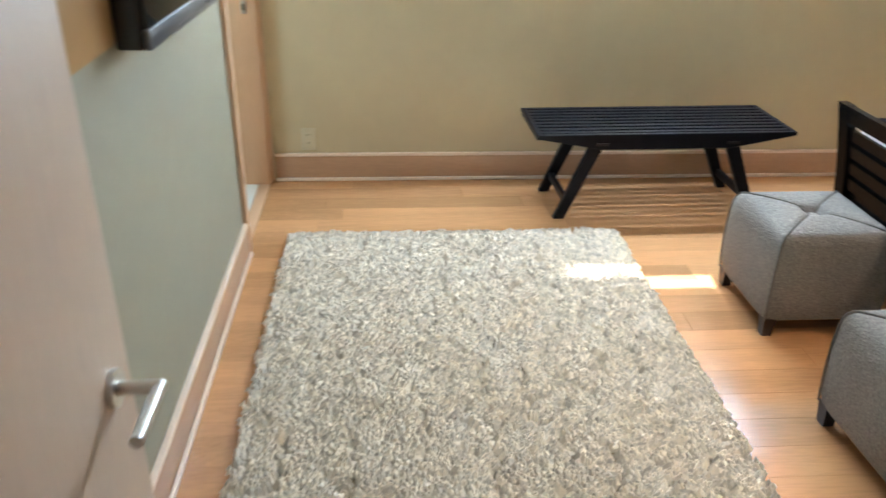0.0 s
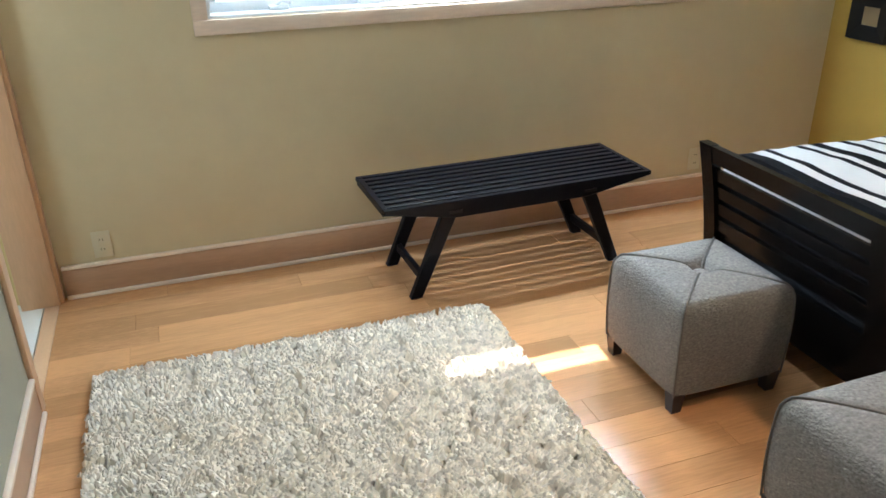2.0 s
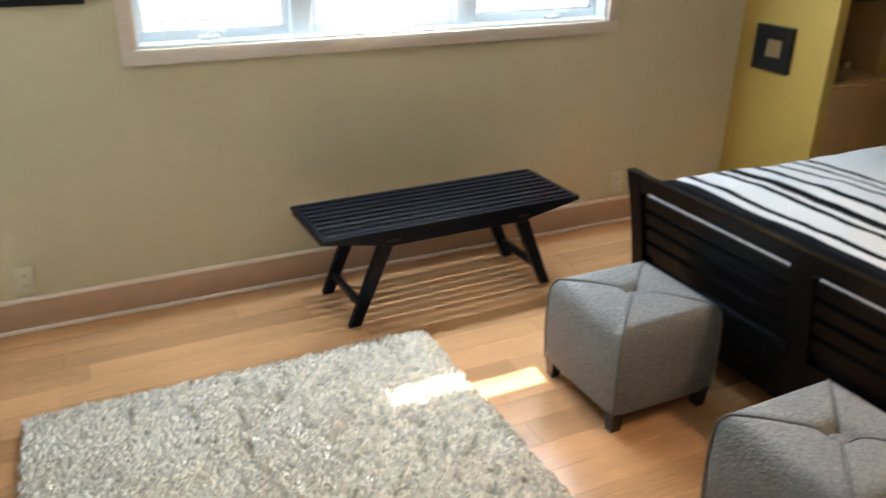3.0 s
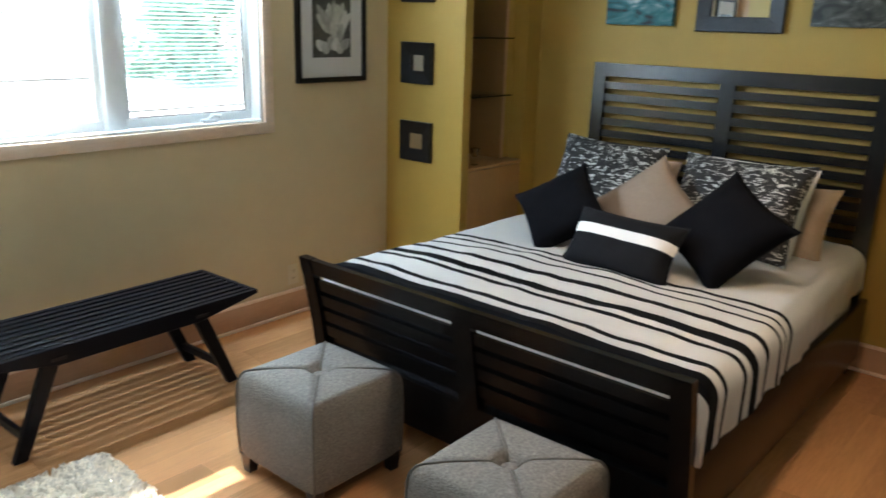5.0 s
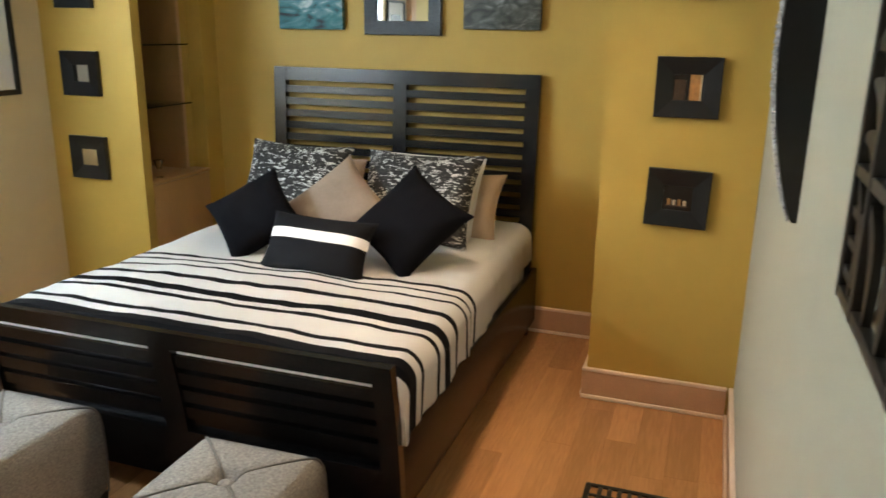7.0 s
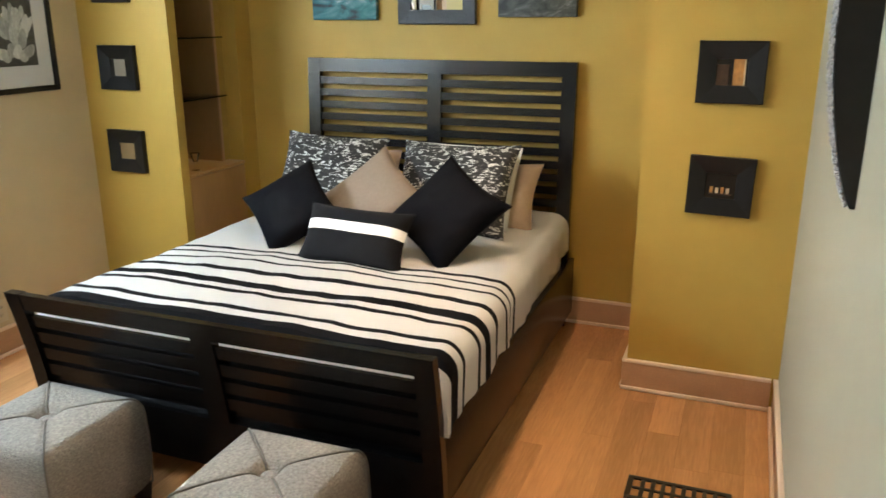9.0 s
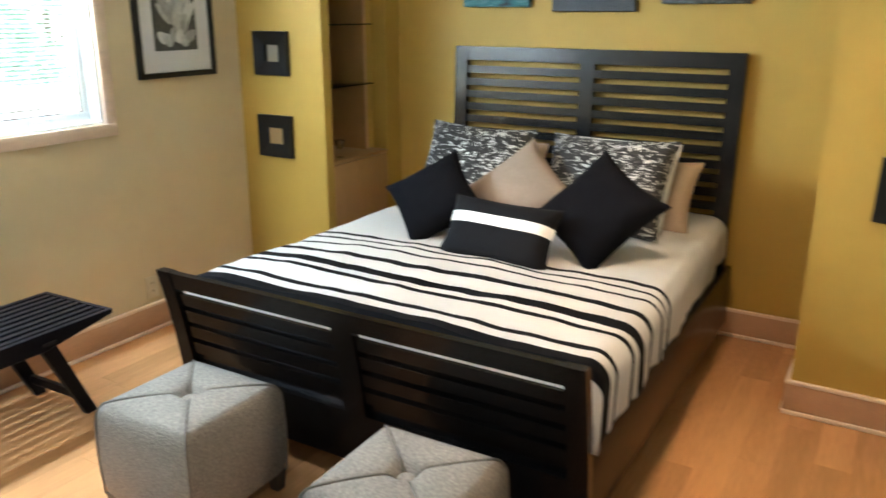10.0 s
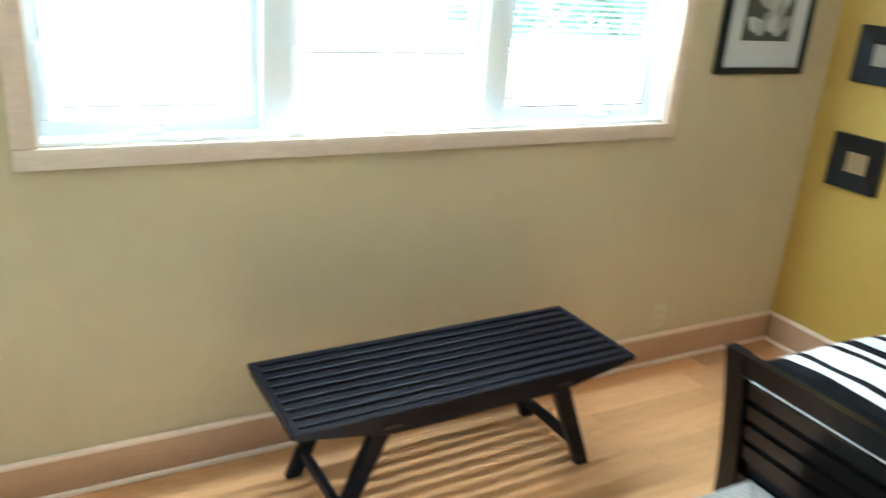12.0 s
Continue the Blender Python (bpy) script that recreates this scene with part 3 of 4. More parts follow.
tagged(part("ground", bm, M_GRASS), "open lawn outside the window", "ground", kind="structure")
bm = bmesh.new()
box(bm, (-140, YW + 2.0, -0.55), (60, YW + 140, -0.47))
tagged(part("pavement", bm, M_DRIVE), "sunlit pale concrete drive outside the window", "pavement", kind="structure")


def tree(at, height, spread, leaves, seed):
    rng = random.Random(seed)
    ob = thing("tree", at, "leafy green broadleaf tree beyond the drive", "tree", "trees outside")
    bm = bmesh.new()
    cyl(bm, (0, 0, 0), (0.1, 0, height * 0.55), 0.16, 10, 0.09)
    for i in range(7):
        a = i * 0.9
        z = height * (0.18 + 0.05 * i)
        cyl(bm, (0.03, 0, z), (math.cos(a) * spread * 0.6, math.sin(a) * spread * 0.6, z + height * 0.22), 0.06, 7, 0.015)
    part("trunk", bm, M_BARK, ob, smooth=True)
    verts, faces = [], []
    clumps = []
    for _ in range(60):
        a, r, u = rng.uniform(0, 6.283), spread * math.sqrt(rng.random()), rng.random()
        clumps.append((math.cos(a) * r, math.sin(a) * r, height * (0.04 + 0.96 * u ** 1.3 * (1 - 0.35 * r / spread)), rng.uniform(0.35, 0.8)))
    for _ in range(leaves):
        cx, cy, cz, cr = rng.choice(clumps)
        p = Vector((cx + rng.gauss(0, cr * 0.6), cy + rng.gauss(0, cr * 0.6), max(0.1, cz + rng.gauss(0, cr * 0.5))))
        d = Vector((rng.gauss(0, 1), rng.gauss(0, 1), rng.gauss(0, 0.6))).normalized()
        e = d.cross(Vector((rng.gauss(0, 1), rng.gauss(0, 1), rng.gauss(0, 1)))).normalized()
        s = rng.uniform(0.12, 0.26)
        k = len(verts)
        verts += [p - d * s, p + e * s * 0.55, p + d * s, p - e * s * 0.55]
        faces.append((k, k + 1, k + 2, k + 3))
    me = bpy.data.meshes.new("crown")
    me.from_pydata(verts, [], faces)
    me.materials.append(M_LEAF)
    crown = new("crown", me)
    crown.parent = ob
    return ob


for i, (x, y, h, sp) in enumerate(((16, 23.5, 7.5, 3.2), (21, 22, 7, 3.0), (27, 24, 7, 3.2), (34, 24, 8, 3.5))):
    tree((x, y + 1.0, -0.5), h * 0.72, sp, 6000, i)

# ---- bed ----
BX0, BX1, BY0, BY1 = 1.985, 4.07, 1.09, 2.742
bed = thing("bed", ((BX0 + BX1) / 2, (BY0 + BY1) / 2, 0), "dark espresso wooden sleigh bed with slatted head and foot", "bed")
BO = Vector(bed.location)


def bedpart(name, bm, label="", material=None, smooth=True):
    for v in bm.verts:
        v.co -= BO
    return part(name, bm, material or M_BLACK, bed, label, smooth)


def raked(bm, y0, y1, z0, z1, xfun, thick, bevel=0.004, steps=1):
    """A board across the bed between two heights that follows the raked line xfun(z)."""
    zs = [z0 + (z1 - z0) * i / steps for i in range(steps + 1)]
    front = [(xfun(z), z) for z in zs]
    pts = front + [(x + thick, z) for x, z in reversed(front)]
    n0 = len(bm.verts)
    prism(bm, pts, "y", y0, y1)
    bm.verts.ensure_lookup_table()
    new_vs = bm.verts[n0:]
    es = list({e for v in new_vs for e in v.link_edges if len(e.link_faces) == 2 and e.calc_face_angle(0) > 0.7})
    bmesh.ops.bevel(bm, geom=es, offset=bevel, segments=2, affect="EDGES")


def foot_x(z):
    u = max(0.0, (z - 0.10) / 0.60)
    return 2.045 - 0.095 * u ** 1.6


def head_x(z):
    u = max(0.0, (z - 0.45) / 1.0)
    return 4.035 + 0.045 * u


FT = 0.693
for y0, y1 in ((BY0, BY0 + 0.065), (BY1 - 0.065, BY1)):
    bm = bmesh.new()
    raked(bm, y0, y1, 0.0, FT, foot_x, 0.038, steps=8)
    bedpart("foot_post", bm)
bm = bmesh.new()
raked(bm, BY0 + 0.0655, BY1 - 0.0655, 0.627, FT - 0.001, lambda z: foot_x(z) + 0.003, 0.028, steps=3)
bedpart("foot_top_rail", bm)
mid = (BY0 + BY1) / 2
bm = bmesh.new()
raked(bm, mid - 0.042, mid + 0.042, 0.30, 0.626, lambda z: foot_x(z) + 0.005, 0.034, steps=5)
bedpart("foot_stile", bm)
for y0, y1 in ((BY0 + 0.066, mid - 0.043), (mid + 0.043, BY1 - 0.066)):
    z = 0.602
    for i in range(4):
        bm = bmesh.new()
        raked(bm, y0, y1, z - 0.046, z, lambda q: foot_x(q) + 0.012, 0.016, 0.003)
        bedpart("foot_slat", bm)
        z -= 0.068
bm = bmesh.new()
raked(bm, BY0 + 0.0655, BY1 - 0.0655, 0.10, 0.299, lambda z: foot_x(z) + 0.006, 0.03, steps=2)
# added panel hides the pale bedding so the lower slat gaps stay dark
bedpart("foot_panel", bm)
bm = bmesh.new()
raked(bm, BY0 + 0.066, BY1 - 0.066, 0.3, 0.558, lambda z: foot_x(z) + 0.0285, 0.005, 0.001, steps=4)
bedpart("foot_backing", bm, "dark panel added behind the foot slats to keep the gaps dark")

HT = 1.412
HY0, HY1 = 1.148, 2.703
for y0, y1 in ((HY0, HY0 + 0.075), (HY1 - 0.075, HY1)):
    bm = bmesh.new()
    raked(bm, y0, y1, 0.0, HT, head_x, 0.042, steps=5)
    bedpart("head_post", bm, material=M_HEAD)
hy0, hy1 = HY0 + 0.0755, HY1 - 0.0755
hm = (hy0 + hy1) / 2
bm = bmesh.new()
raked(bm, hy0, hy1, HT - 0.075, HT - 0.001, lambda z: head_x(z) + 0.004, 0.034)
bedpart("head_top_rail", bm, material=M_HEAD)
bm = bmesh.new()
raked(bm, hm - 0.04, hm + 0.04, 0.45, HT - 0.0755, lambda z: head_x(z) + 0.005, 0.032, steps=3)
bedpart("head_stile", bm, material=M_HEAD)
for y0, y1 in ((hy0 + 0.0005, hm - 0.0405), (hm + 0.0405, hy1 - 0.0005)):
    z = HT - 0.075 - 0.028
    while z > 0.55:
        bm = bmesh.new()
        raked(bm, y0, y1, z - 0.041, z, lambda q: head_x(q) + 0.01, 0.02, 0.003)
        bedpart("head_slat", bm, material=M_HEAD)
        z -= 0.0675
bm = bmesh.new()
raked(bm, hy0, hy1, 0.15, 0.449, lambda z: head_x(z) + 0.006, 0.03)
bedpart("head_panel", bm)
for y0, y1 in ((1.108, 1.138), (2.694, 2.724)):
    bm = bmesh.new()
    box(bm, (2.075, y0, 0.10), (4.034, y1, 0.40), 0.004)
    bedpart("side_rail", bm)
bm = bmesh.new()
for i in range(10):
    x = 2.12 + i * 0.2
    box(bm, (x, 1.1385, 0.29), (x + 0.08, 2.6935, 0.31))
bedpart("base_slats", bm, "wooden slats under the mattress", M_LEG, False)

# mattress and duvet
bm = bmesh.new()
box(bm, (2.10, 1.165, 0.31), (4.02, 2.67, 0.575), 0.06, 4)
tagged(part("mattress", bm, M_WHITE, smooth=True), "white mattress on the dark bed frame", "mattress")


def duvet():
    """Cover draped over the mattress: flat on top, rolled over the long edges and hanging in soft folds."""
    nx, ny = 150, 130
    bm = bmesh.new()
    x0, x1 = 2.046, 4.015
    cy = (BY0 + BY1) / 2
    grid = []
    for i in range(nx + 1):
        u = i / nx
        run = (x1 - x0 + 0.16) * u - 0.16
        x = x0 + max(0.0, run)
        wrap = max(0.0, -run)
        half = 0.836 - 0.064 * max(0.0, u - 0.25) / 0.75
        drop = 0.225 - 0.03 * min(1, u * 1.15) + 0.004 * math.sin(u * 17) + 0.06 * max(0, 1 - u * 9)
        rad = 0.075
        flat = half - rad
        arc = rad * math.pi / 2
        total = flat + arc + drop - rad
        row = []
        for j in range(ny + 1):
            s = (2 * j / ny - 1) * total
            a = abs(s)
            sg = 1 if s > 0 else -1
            if a <= flat:
                y, z = a, 0.0
            elif a <= flat + arc:
                th = (a - flat) / rad
                y, z = flat + rad * math.sin(th), -rad * (1 - math.cos(th))
            else:
                y, z = half, -rad - (a - flat - arc)
            z += 0.638
            crown = 0.018 * (1 - min(1, a / half) ** 2)
            p = Vector((x * 3.0, s * 3.0, 0.3))
            w = noise.noise(p * 1.1) * 0.012 + noise.noise(p * 3.3) * 0.006
            hang = max(0.0, (a - flat) / (total - flat))
            y += hang * (0.007 * math.sin(x * 19 + 1.5 * math.sin(x * 7)) + 0.003 * math.sin(x * 47))
            end = max(0.0, 1 - (x - x0) / 0.048)
            zz = max(z + crown * (1 - hang) + w * (1 - 0.6 * hang) - 0.10 * end ** 1.1 - wrap, 0.40)
            xx = x + 0.006 * noise.noise(Vector((x * 5, s * 5, 2.0)))
            row.append(bm.verts.new((xx, cy + sg * min(y, half - 0.03 if wrap > 0.03 else 9), zz)))
        grid.append(row)
    for i in range(nx):
        for j in range(ny):
            bm.faces.new((grid[i][j], grid[i + 1][j], grid[i + 1][j + 1], grid[i][j + 1]))
    bmesh.ops.solidify(bm, geom=bm.faces[:], thickness=0.012)
    ob = part("duvet", bm, M_DUVET, smooth=True)
    return tagged(ob, "white cotton duvet with black woven stripes spread on the bed", "duvet")


duvet()


def pillow(name, w, h, thick, material, m, label, piping=None, seam=None, wrinkle=0.006, seed=0, ear=0.05):
    """A stuffed cushion: w by h, fullest in the middle, pinched to pointed corners."""
    n = 34
    bm = bmesh.new()

    def point(i, j, side):
        u, v = 2 * i / n - 1, 2 * j / n - 1
        pu = 1 - ear * (1 - v * v) * abs(u) ** 3
        pv = 1 - ear * (1 - u * u) * abs(v) ** 3
        x, z = u * pu * w / 2, v * pv * h / 2
        t = (max(0, 1 - u ** 4) * max(0, 1 - v ** 4)) ** 0.62
        y = side * thick / 2 * t
        k = noise.noise(Vector((x * 7 + seed, z * 7, side * 2.0))) * wrinkle + noise.noise(Vector((x * 19 + seed, z * 19, side))) * wrinkle * 0.45
        return Vector((x, y + side * k * t, z - 0.012 * (1 - v) * t))
    rows = {}
    for side in (-1, 1):
        for i in range(n + 1):
            for j in range(n + 1):
                edge = i in (0, n) or j in (0, n)
                key = (i, j, 0 if edge else side)
                if key not in rows:
                    rows[key] = bm.verts.new(point(i, j, side))

    def at(i, j, side):
        return rows[(i, j, 0 if i in (0, n) or j in (0, n) else side)]
    for side in (-1, 1):
        for i in range(n):
            for j in range(n):
                q = [at(i, j, side), at(i + 1, j, side), at(i + 1, j + 1, side), at(i, j + 1, side)]
                bm.faces.new(q if side < 0 else q[::-1])
    me = finish(name, bm, material, True, 80)
    ob = new(name, me)
    ob.matrix_world = m
    tagged(ob, label, "pillow", "pillows on the bed")
    bm = bmesh.new()
    loop = [point(i, 0, 1) for i in range(n)] + [point(n, j, 1) for j in range(n)] + [point(i, n, 1) for i in range(n, 0, -1)] + [point(0, j, 1) for j in range(n, 0, -1)]
    tube(bm, loop, 0.0035, 6, True)
    part("piping", bm, piping or material, ob, smooth=True)
    return ob


def lean(x, y, z, back, yaw=0.0, spin=0.0):
    """Pose of a cushion facing the foot of the bed, leaning back by degrees."""
    return Matrix.Translation((x, y, z)) @ pose(0, 0, 0, 0, 0, -90 + yaw) @ pose(0, 0, 0, -back, 0, 0) @ pose(0, 0, 0, 0, spin, 0)


pillow("pillow", 0.56, 0.36, 0.15, M_SATIN, lean(3.74, 1.52, 0.772, 26, -3), "tan satin pillow against the headboard", seed=3, ear=0.10, wrinkle=0.030)
pillow("pillow", 0.56, 0.36, 0.14, M_SATIN, lean(3.84, 2.33, 0.772, 22, 2), "tan satin pillow against the headboard", seed=4, ear=0.04, wrinkle=0.012)
pillow("pillow", 0.60, 0.44, 0.11, M_WHITE, lean(3.63, 1.63, 0.83, 31, -2), "white cotton pillow behind a patterned sham", seed=5, ear=0.03)
pillow("pillow_sham", 0.57, 0.46, 0.15, M_SHAM, lean(3.57, 2.31, 0.85, 32, 4, 2), "black and silver jacquard sham pillow", seed=6, ear=0.09, wrinkle=0.012)
pillow("pillow_sham", 0.60, 0.47, 0.15, M_SHAM, lean(3.49, 1.60, 0.852, 33, -3, -1), "black and silver jacquard sham pillow", seed=7, ear=0.09, wrinkle=0.012)
pillow("throw_pillow", 0.39, 0.39, 0.13, M_TAUPE, lean(3.30, 1.925, 0.815, 36, 0, 43), "plain taupe linen cushion set on its corner", seed=8, ear=0.10, wrinkle=0.008)
pillow("throw_pillow", 0.41, 0.41, 0.14, M_NAVY, lean(3.09, 1.48, 0.83, 40, -6, 32), "black cotton cushion set on its corner", seed=9, ear=0.12, wrinkle=0.008)
pillow("throw_pillow", 0.365, 0.365, 0.13, M_NAVY, lean(3.06, 2.225, 0.80, 40, 6, 52), "black cotton cushion set on its corner", seed=10, ear=0.12, wrinkle=0.008)
pillow("lumbar_pillow", 0.50, 0.27, 0.13, M_LUMBAR, lean(2.885, 1.815, 0.742, 34, -2, 1), "black lumbar cushion with one white band", seed=11, ear=0.09, wrinkle=0.010)

# ---- ottomans ----


def ottoman(at, label):
    ob = thing("ottoman", at, label, "ottoman", "tufted ottomans at the bed foot")
    S, Z0, Z1 = 0.213, 0.070, 0.390
    n = 56
    bm = bmesh.new()
    # side walls and softly crowned top drawn in by a centre button
    def top(u, v):
        r = math.hypot(u, v)
        edge = max(abs(u), abs(v))
        z = Z1 + 0.022 * (1 - min(1, edge) ** 4) - 0.045 * math.exp(-(r / 0.16) ** 2)
        diag = abs(abs(u) - abs(v))
        z -= 0.010 * math.exp(-(diag / 0.05) ** 2) * (1 - edge) ** 0.3 if edge < 1 else 0
        if edge > 0.86:
            z -= 0.030 * ((edge - 0.86) / 0.14) ** 2
        return z
    g = {}
    for i in range(n + 1):
        for j in range(n + 1):
            u, v = 2 * i / n - 1, 2 * j / n - 1
            cr = 1 - 0.035 * (abs(u) * abs(v)) ** 6
            g[i, j] = bm.verts.new((u * S * cr, v * S * cr, top(u, v)))
    for i in range(n):
        for j in range(n):
            bm.faces.new((g[i, j], g[i + 1, j], g[i + 1, j + 1], g[i, j + 1]))
    ring = [(i, 0) for i in range(n)] + [(n, j) for j in range(n)] + [(i, n) for i in range(n, 0, -1)] + [(0, j) for j in range(n, 0, -1)]
    prev = [g[k] for k in ring]
    for step in range(1, 9):
        t = step / 8
        cur = []
        for k in ring:
            c = g[k].co
            bulge = 1 + 0.022 * math.sin(math.pi * min(1, t * 1.02))
            pinch = 1 - (0.02 if t == 1 else 0)
            cur.append(bm.verts.new((c.x * bulge * pinch, c.y * bulge * pinch, c.z + (Z0 - c.z) * t)))
        for q in range(len(ring)):
            bm.faces.new((prev[q], prev[(q + 1) % len(ring)], cur[(q + 1) % len(ring)], cur[q]))
        prev = cur
    bm.faces.new(prev[::-1])
    part("body", bm, M_TWEED, ob, "woven grey tweed upholstery", True)
    # piping along the diagonals of the top and down the corners
    for sx, sy in ((1, 1), (1, -1), (-1, 1), (-1, -1)):
        bm = bmesh.new()
        pts = []
        for q in range(19):
            s = 0.08 + 0.92 * q / 18
            cr = 1 - 0.035 * s ** 12
            pts.append(Vector((sx * s * S * cr, sy * s * S * cr, top(sx * s, sy * s) + 0.004)))
        c = S * 0.965
        for q in range(1, 13):
            t = q / 12
            b = 1 + 0.022 * math.sin(math.pi * min(1, t * 1.02))
            pts.append(Vector((sx * (c * b + 0.002), sy * (c * b + 0.002), pts[18].z + (Z0 - pts[18].z) * t)))
        tube(bm, pts, 0.0038, 6)
        part("piping", bm, M_PIPE, ob, "dark seam piping", True)
    bm = bmesh.new()
    bmesh.ops.create_uvsphere(bm, u_segments=20, v_segments=10, radius=0.029, matrix=Matrix.Translation((0, 0, top(0, 0) + 0.019)) @ Matrix.Diagonal((1, 1, 0.5, 1)))
    part("button", bm, M_TWEED, ob, "covered tweed button", True)
    for sx in (-1, 1):
        for sy in (-1, 1):
            bm = bmesh.new()
            x, y = sx * (S - 0.03), sy * (S - 0.03)
            prism(bm, [(x - 0.024, y - 0.024), (x + 0.024, y - 0.024), (x + 0.024, y + 0.024), (x - 0.024, y + 0.024)], "z", 0.0, Z0 + 0.004)
            for v in bm.verts:
                if v.co.z < 0.01:
                    v.co.x, v.co.y = x + (v.co.x - x) * 0.72, y + (v.co.y - y) * 0.72
            part("leg", bm, M_LEG, ob, "short tapered dark wooden leg")
    return ob


OTT = ottoman((1.724, 2.352, 0), "grey tweed cube ottoman with a tufted button top")
copy_thing(OTT, pose(1.698, 1.492, 0, 0, 0, 1.0))

# ---- slatted bench ----


def bench():
    ob = thing("bench", (1.452, 3.367, 0), "black slatted wooden bench with splayed legs below the window", "bench")
    ob.rotation_euler = (0, 0, radians(1.6))
    L, D, Z = 0.600, 0.214, 0.422
    # side aprons taper towards the ends
    for sy in (-1, 1):
        bm = bmesh.new()
        y = sy * (D - 0.013)
        prism(bm, [(-L, Z), (L, Z), (L, Z - 0.018), (L - 0.30, Z - 0.072), (-L + 0.30, Z - 0.072), (-L, Z - 0.018)], "y", y - 0.012, y + 0.012)
        bmesh.ops.bevel(bm, geom=bm.edges[:], offset=0.002, segments=1, affect="EDGES")
        part("apron", bm, M_BENCH, ob, "long tapered side rail")
    for sx in (-1, 1):
        bm = bmesh.new()
        box(bm, (sx * (L - 0.011) - 0.011, -D + 0.0255, Z - 0.030), (sx * (L - 0.011) + 0.011, D - 0.0255, Z), 0.002)
        part("end_rail", bm, M_BENCH, ob)
    for i in range(8):
        y = -D + 0.052 + i * (2 * D - 0.104) / 7
        bm = bmesh.new()
        box(bm, (-L + 0.0225, y - 0.014, Z - 0.026), (L - 0.0225, y + 0.014, Z - 0.001), 0.003)
        part("slat", bm, M_BENCH, ob)
    # splayed leg frames: two legs and a stretcher
    for sx in (-1, 1):
        for sy in (-1, 1):
            bm = bmesh.new()
            xt, xb, y = sx * (L - 0.295), sx * (L - 0.13), sy * (D - 0.026 - 0.004)
            w = 0.034
            yy = y - sy * 0.018
            prism(bm, [(xt - w, Z - 0.035), (xt + w, Z - 0.035), (xb + w * 0.75, 0.0), (xb - w * 0.75, 0.0)], "y", yy - 0.016, yy + 0.016)
            bmesh.ops.bevel(bm, geom=bm.edges[:], offset=0.003, segments=1, affect="EDGES")
            part("leg", bm, M_BENCH, ob, "splayed tapered leg")
        bm = bmesh.new()
        t = 0.80
        xs = sx * (L - 0.295 + 0.165 * t)
        box(bm, (xs - 0.012, -D + 0.064, 0.07), (xs + 0.012, D - 0.064, 0.105), 0.003)
        part("stretcher", bm, M_BENCH, ob)
    for sx in (-1, 1):
        bm = bmesh.new()
        box(bm, (sx * (L - 0.295) - 0.028, -D - 0.002, Z - 0.052), (sx * (L - 0.295) + 0.028, -D + 0.0005, Z - 0.040), 0.0)
        part("tenon", bm, M_FRAME, ob, "dark exposed leg joint")
    return ob


bench()

# ---- rug ----


def rug():
    x0, x1, y0, y1 = -0.25, 1.216, 0.78, 3.0
    ob = thing("rug", ((x0 + x1) / 2, (y0 + y1) / 2, 0), "cream and beige shaggy wool rug on the maple floor", "rug")
    hx, hy = (x1 - x0) / 2, (y1 - y0) / 2
    bpart("backing", (-hx + 0.01, -hy + 0.01, 0.0005), (hx - 0.01, hy - 0.01, 0.012), M_BACKING, ob)
    rng = np.random.default_rng(5)
    verts, faces = [], []
    step = 0.0105
    nxs, nys = int(2 * hx / step), int(2 * hy / step)
    k = 0
    for i in range(nxs):
        for j in range(nys):
            bx = -hx + (i + rng.random()) * step
            by = -hy + (j + rng.random()) * step
            f = noise.noise(Vector((bx * 7, by * 7, 0.0))) * 2.2 + noise.noise(Vector((bx * 26, by * 22, 4.0))) * 0.9
            a = f + rng.normal(0, 0.28) + (math.pi if noise.noise(Vector((bx * 15, by * 15, 9.0))) > 0.05 else 0)
            ln = 0.034 + 0.018 * rng.random()
            tilt = 0.80 + 0.30 * rng.random()
            dx, dy = math.cos(a), math.sin(a)
            px, py = -dy, dx
            w = 0.0066 + 0.0032 * rng.random()
            lift = 0.007 * noise.noise(Vector((bx * 17, by * 24, 1.0)))
            h1, o1 = 0.020 + lift + ln * 0.40 * math.cos(tilt), ln * 0.45 * math.sin(tilt)
            h2, o2 = h1 - 0.004 - 0.006 * rng.random(), o1 + ln * 0.5
            rim = min(hx - abs(bx), hy - abs(by))
            if rim < 0.03:
                o1, o2 = o1 * 0.45, o2 * 0.4
            for (o, h, ww) in ((0, 0.008, w), (o1, h1, w * 1.25), (o2, max(0.01, h2), w * 0.45)):
                cx, cy = bx + dx * o, by + dy * o
                verts.append((cx + px * ww, cy + py * ww, h))
                verts.append((cx - px * ww, cy - py * ww, h))
                verts.append((cx - dx * ww * 0.4, cy - dy * ww * 0.4, h + ww * 1.1))
            for s in (0, 3):
                b = k + s
                faces += [(b, b + 1, b + 4, b + 3), (b + 1, b + 2, b + 5, b + 4), (b + 2, b, b + 3, b + 5)]
            faces.append((k + 6, k + 7, k + 8))
            k += 9
    me = bpy.data.meshes.new("pile")
    me.from_pydata(verts, [], faces)
    me.materials.append(M_PILE)
    pile = new("pile", me)
    pile.parent = ob
    tagged(pile, "long twisted cream and beige yarn pile", kind="stuff")


rug()

# ---- built-in shelf niche ----
cab = thing("cabinet", (3.73, 3.4, 0), "built-in maple cabinet low in the niche", "cabinet")
bpart("body", (-0.254, -0.265, 0.0), (0.254, 0.238, 0.792), M_CAB, cab, 0.001)
bpart("door", (-0.250, -0.285, 0.02), (0.250, -0.2655, 0.788), M_CAB, cab, 0.002, "plain maple cabinet front")
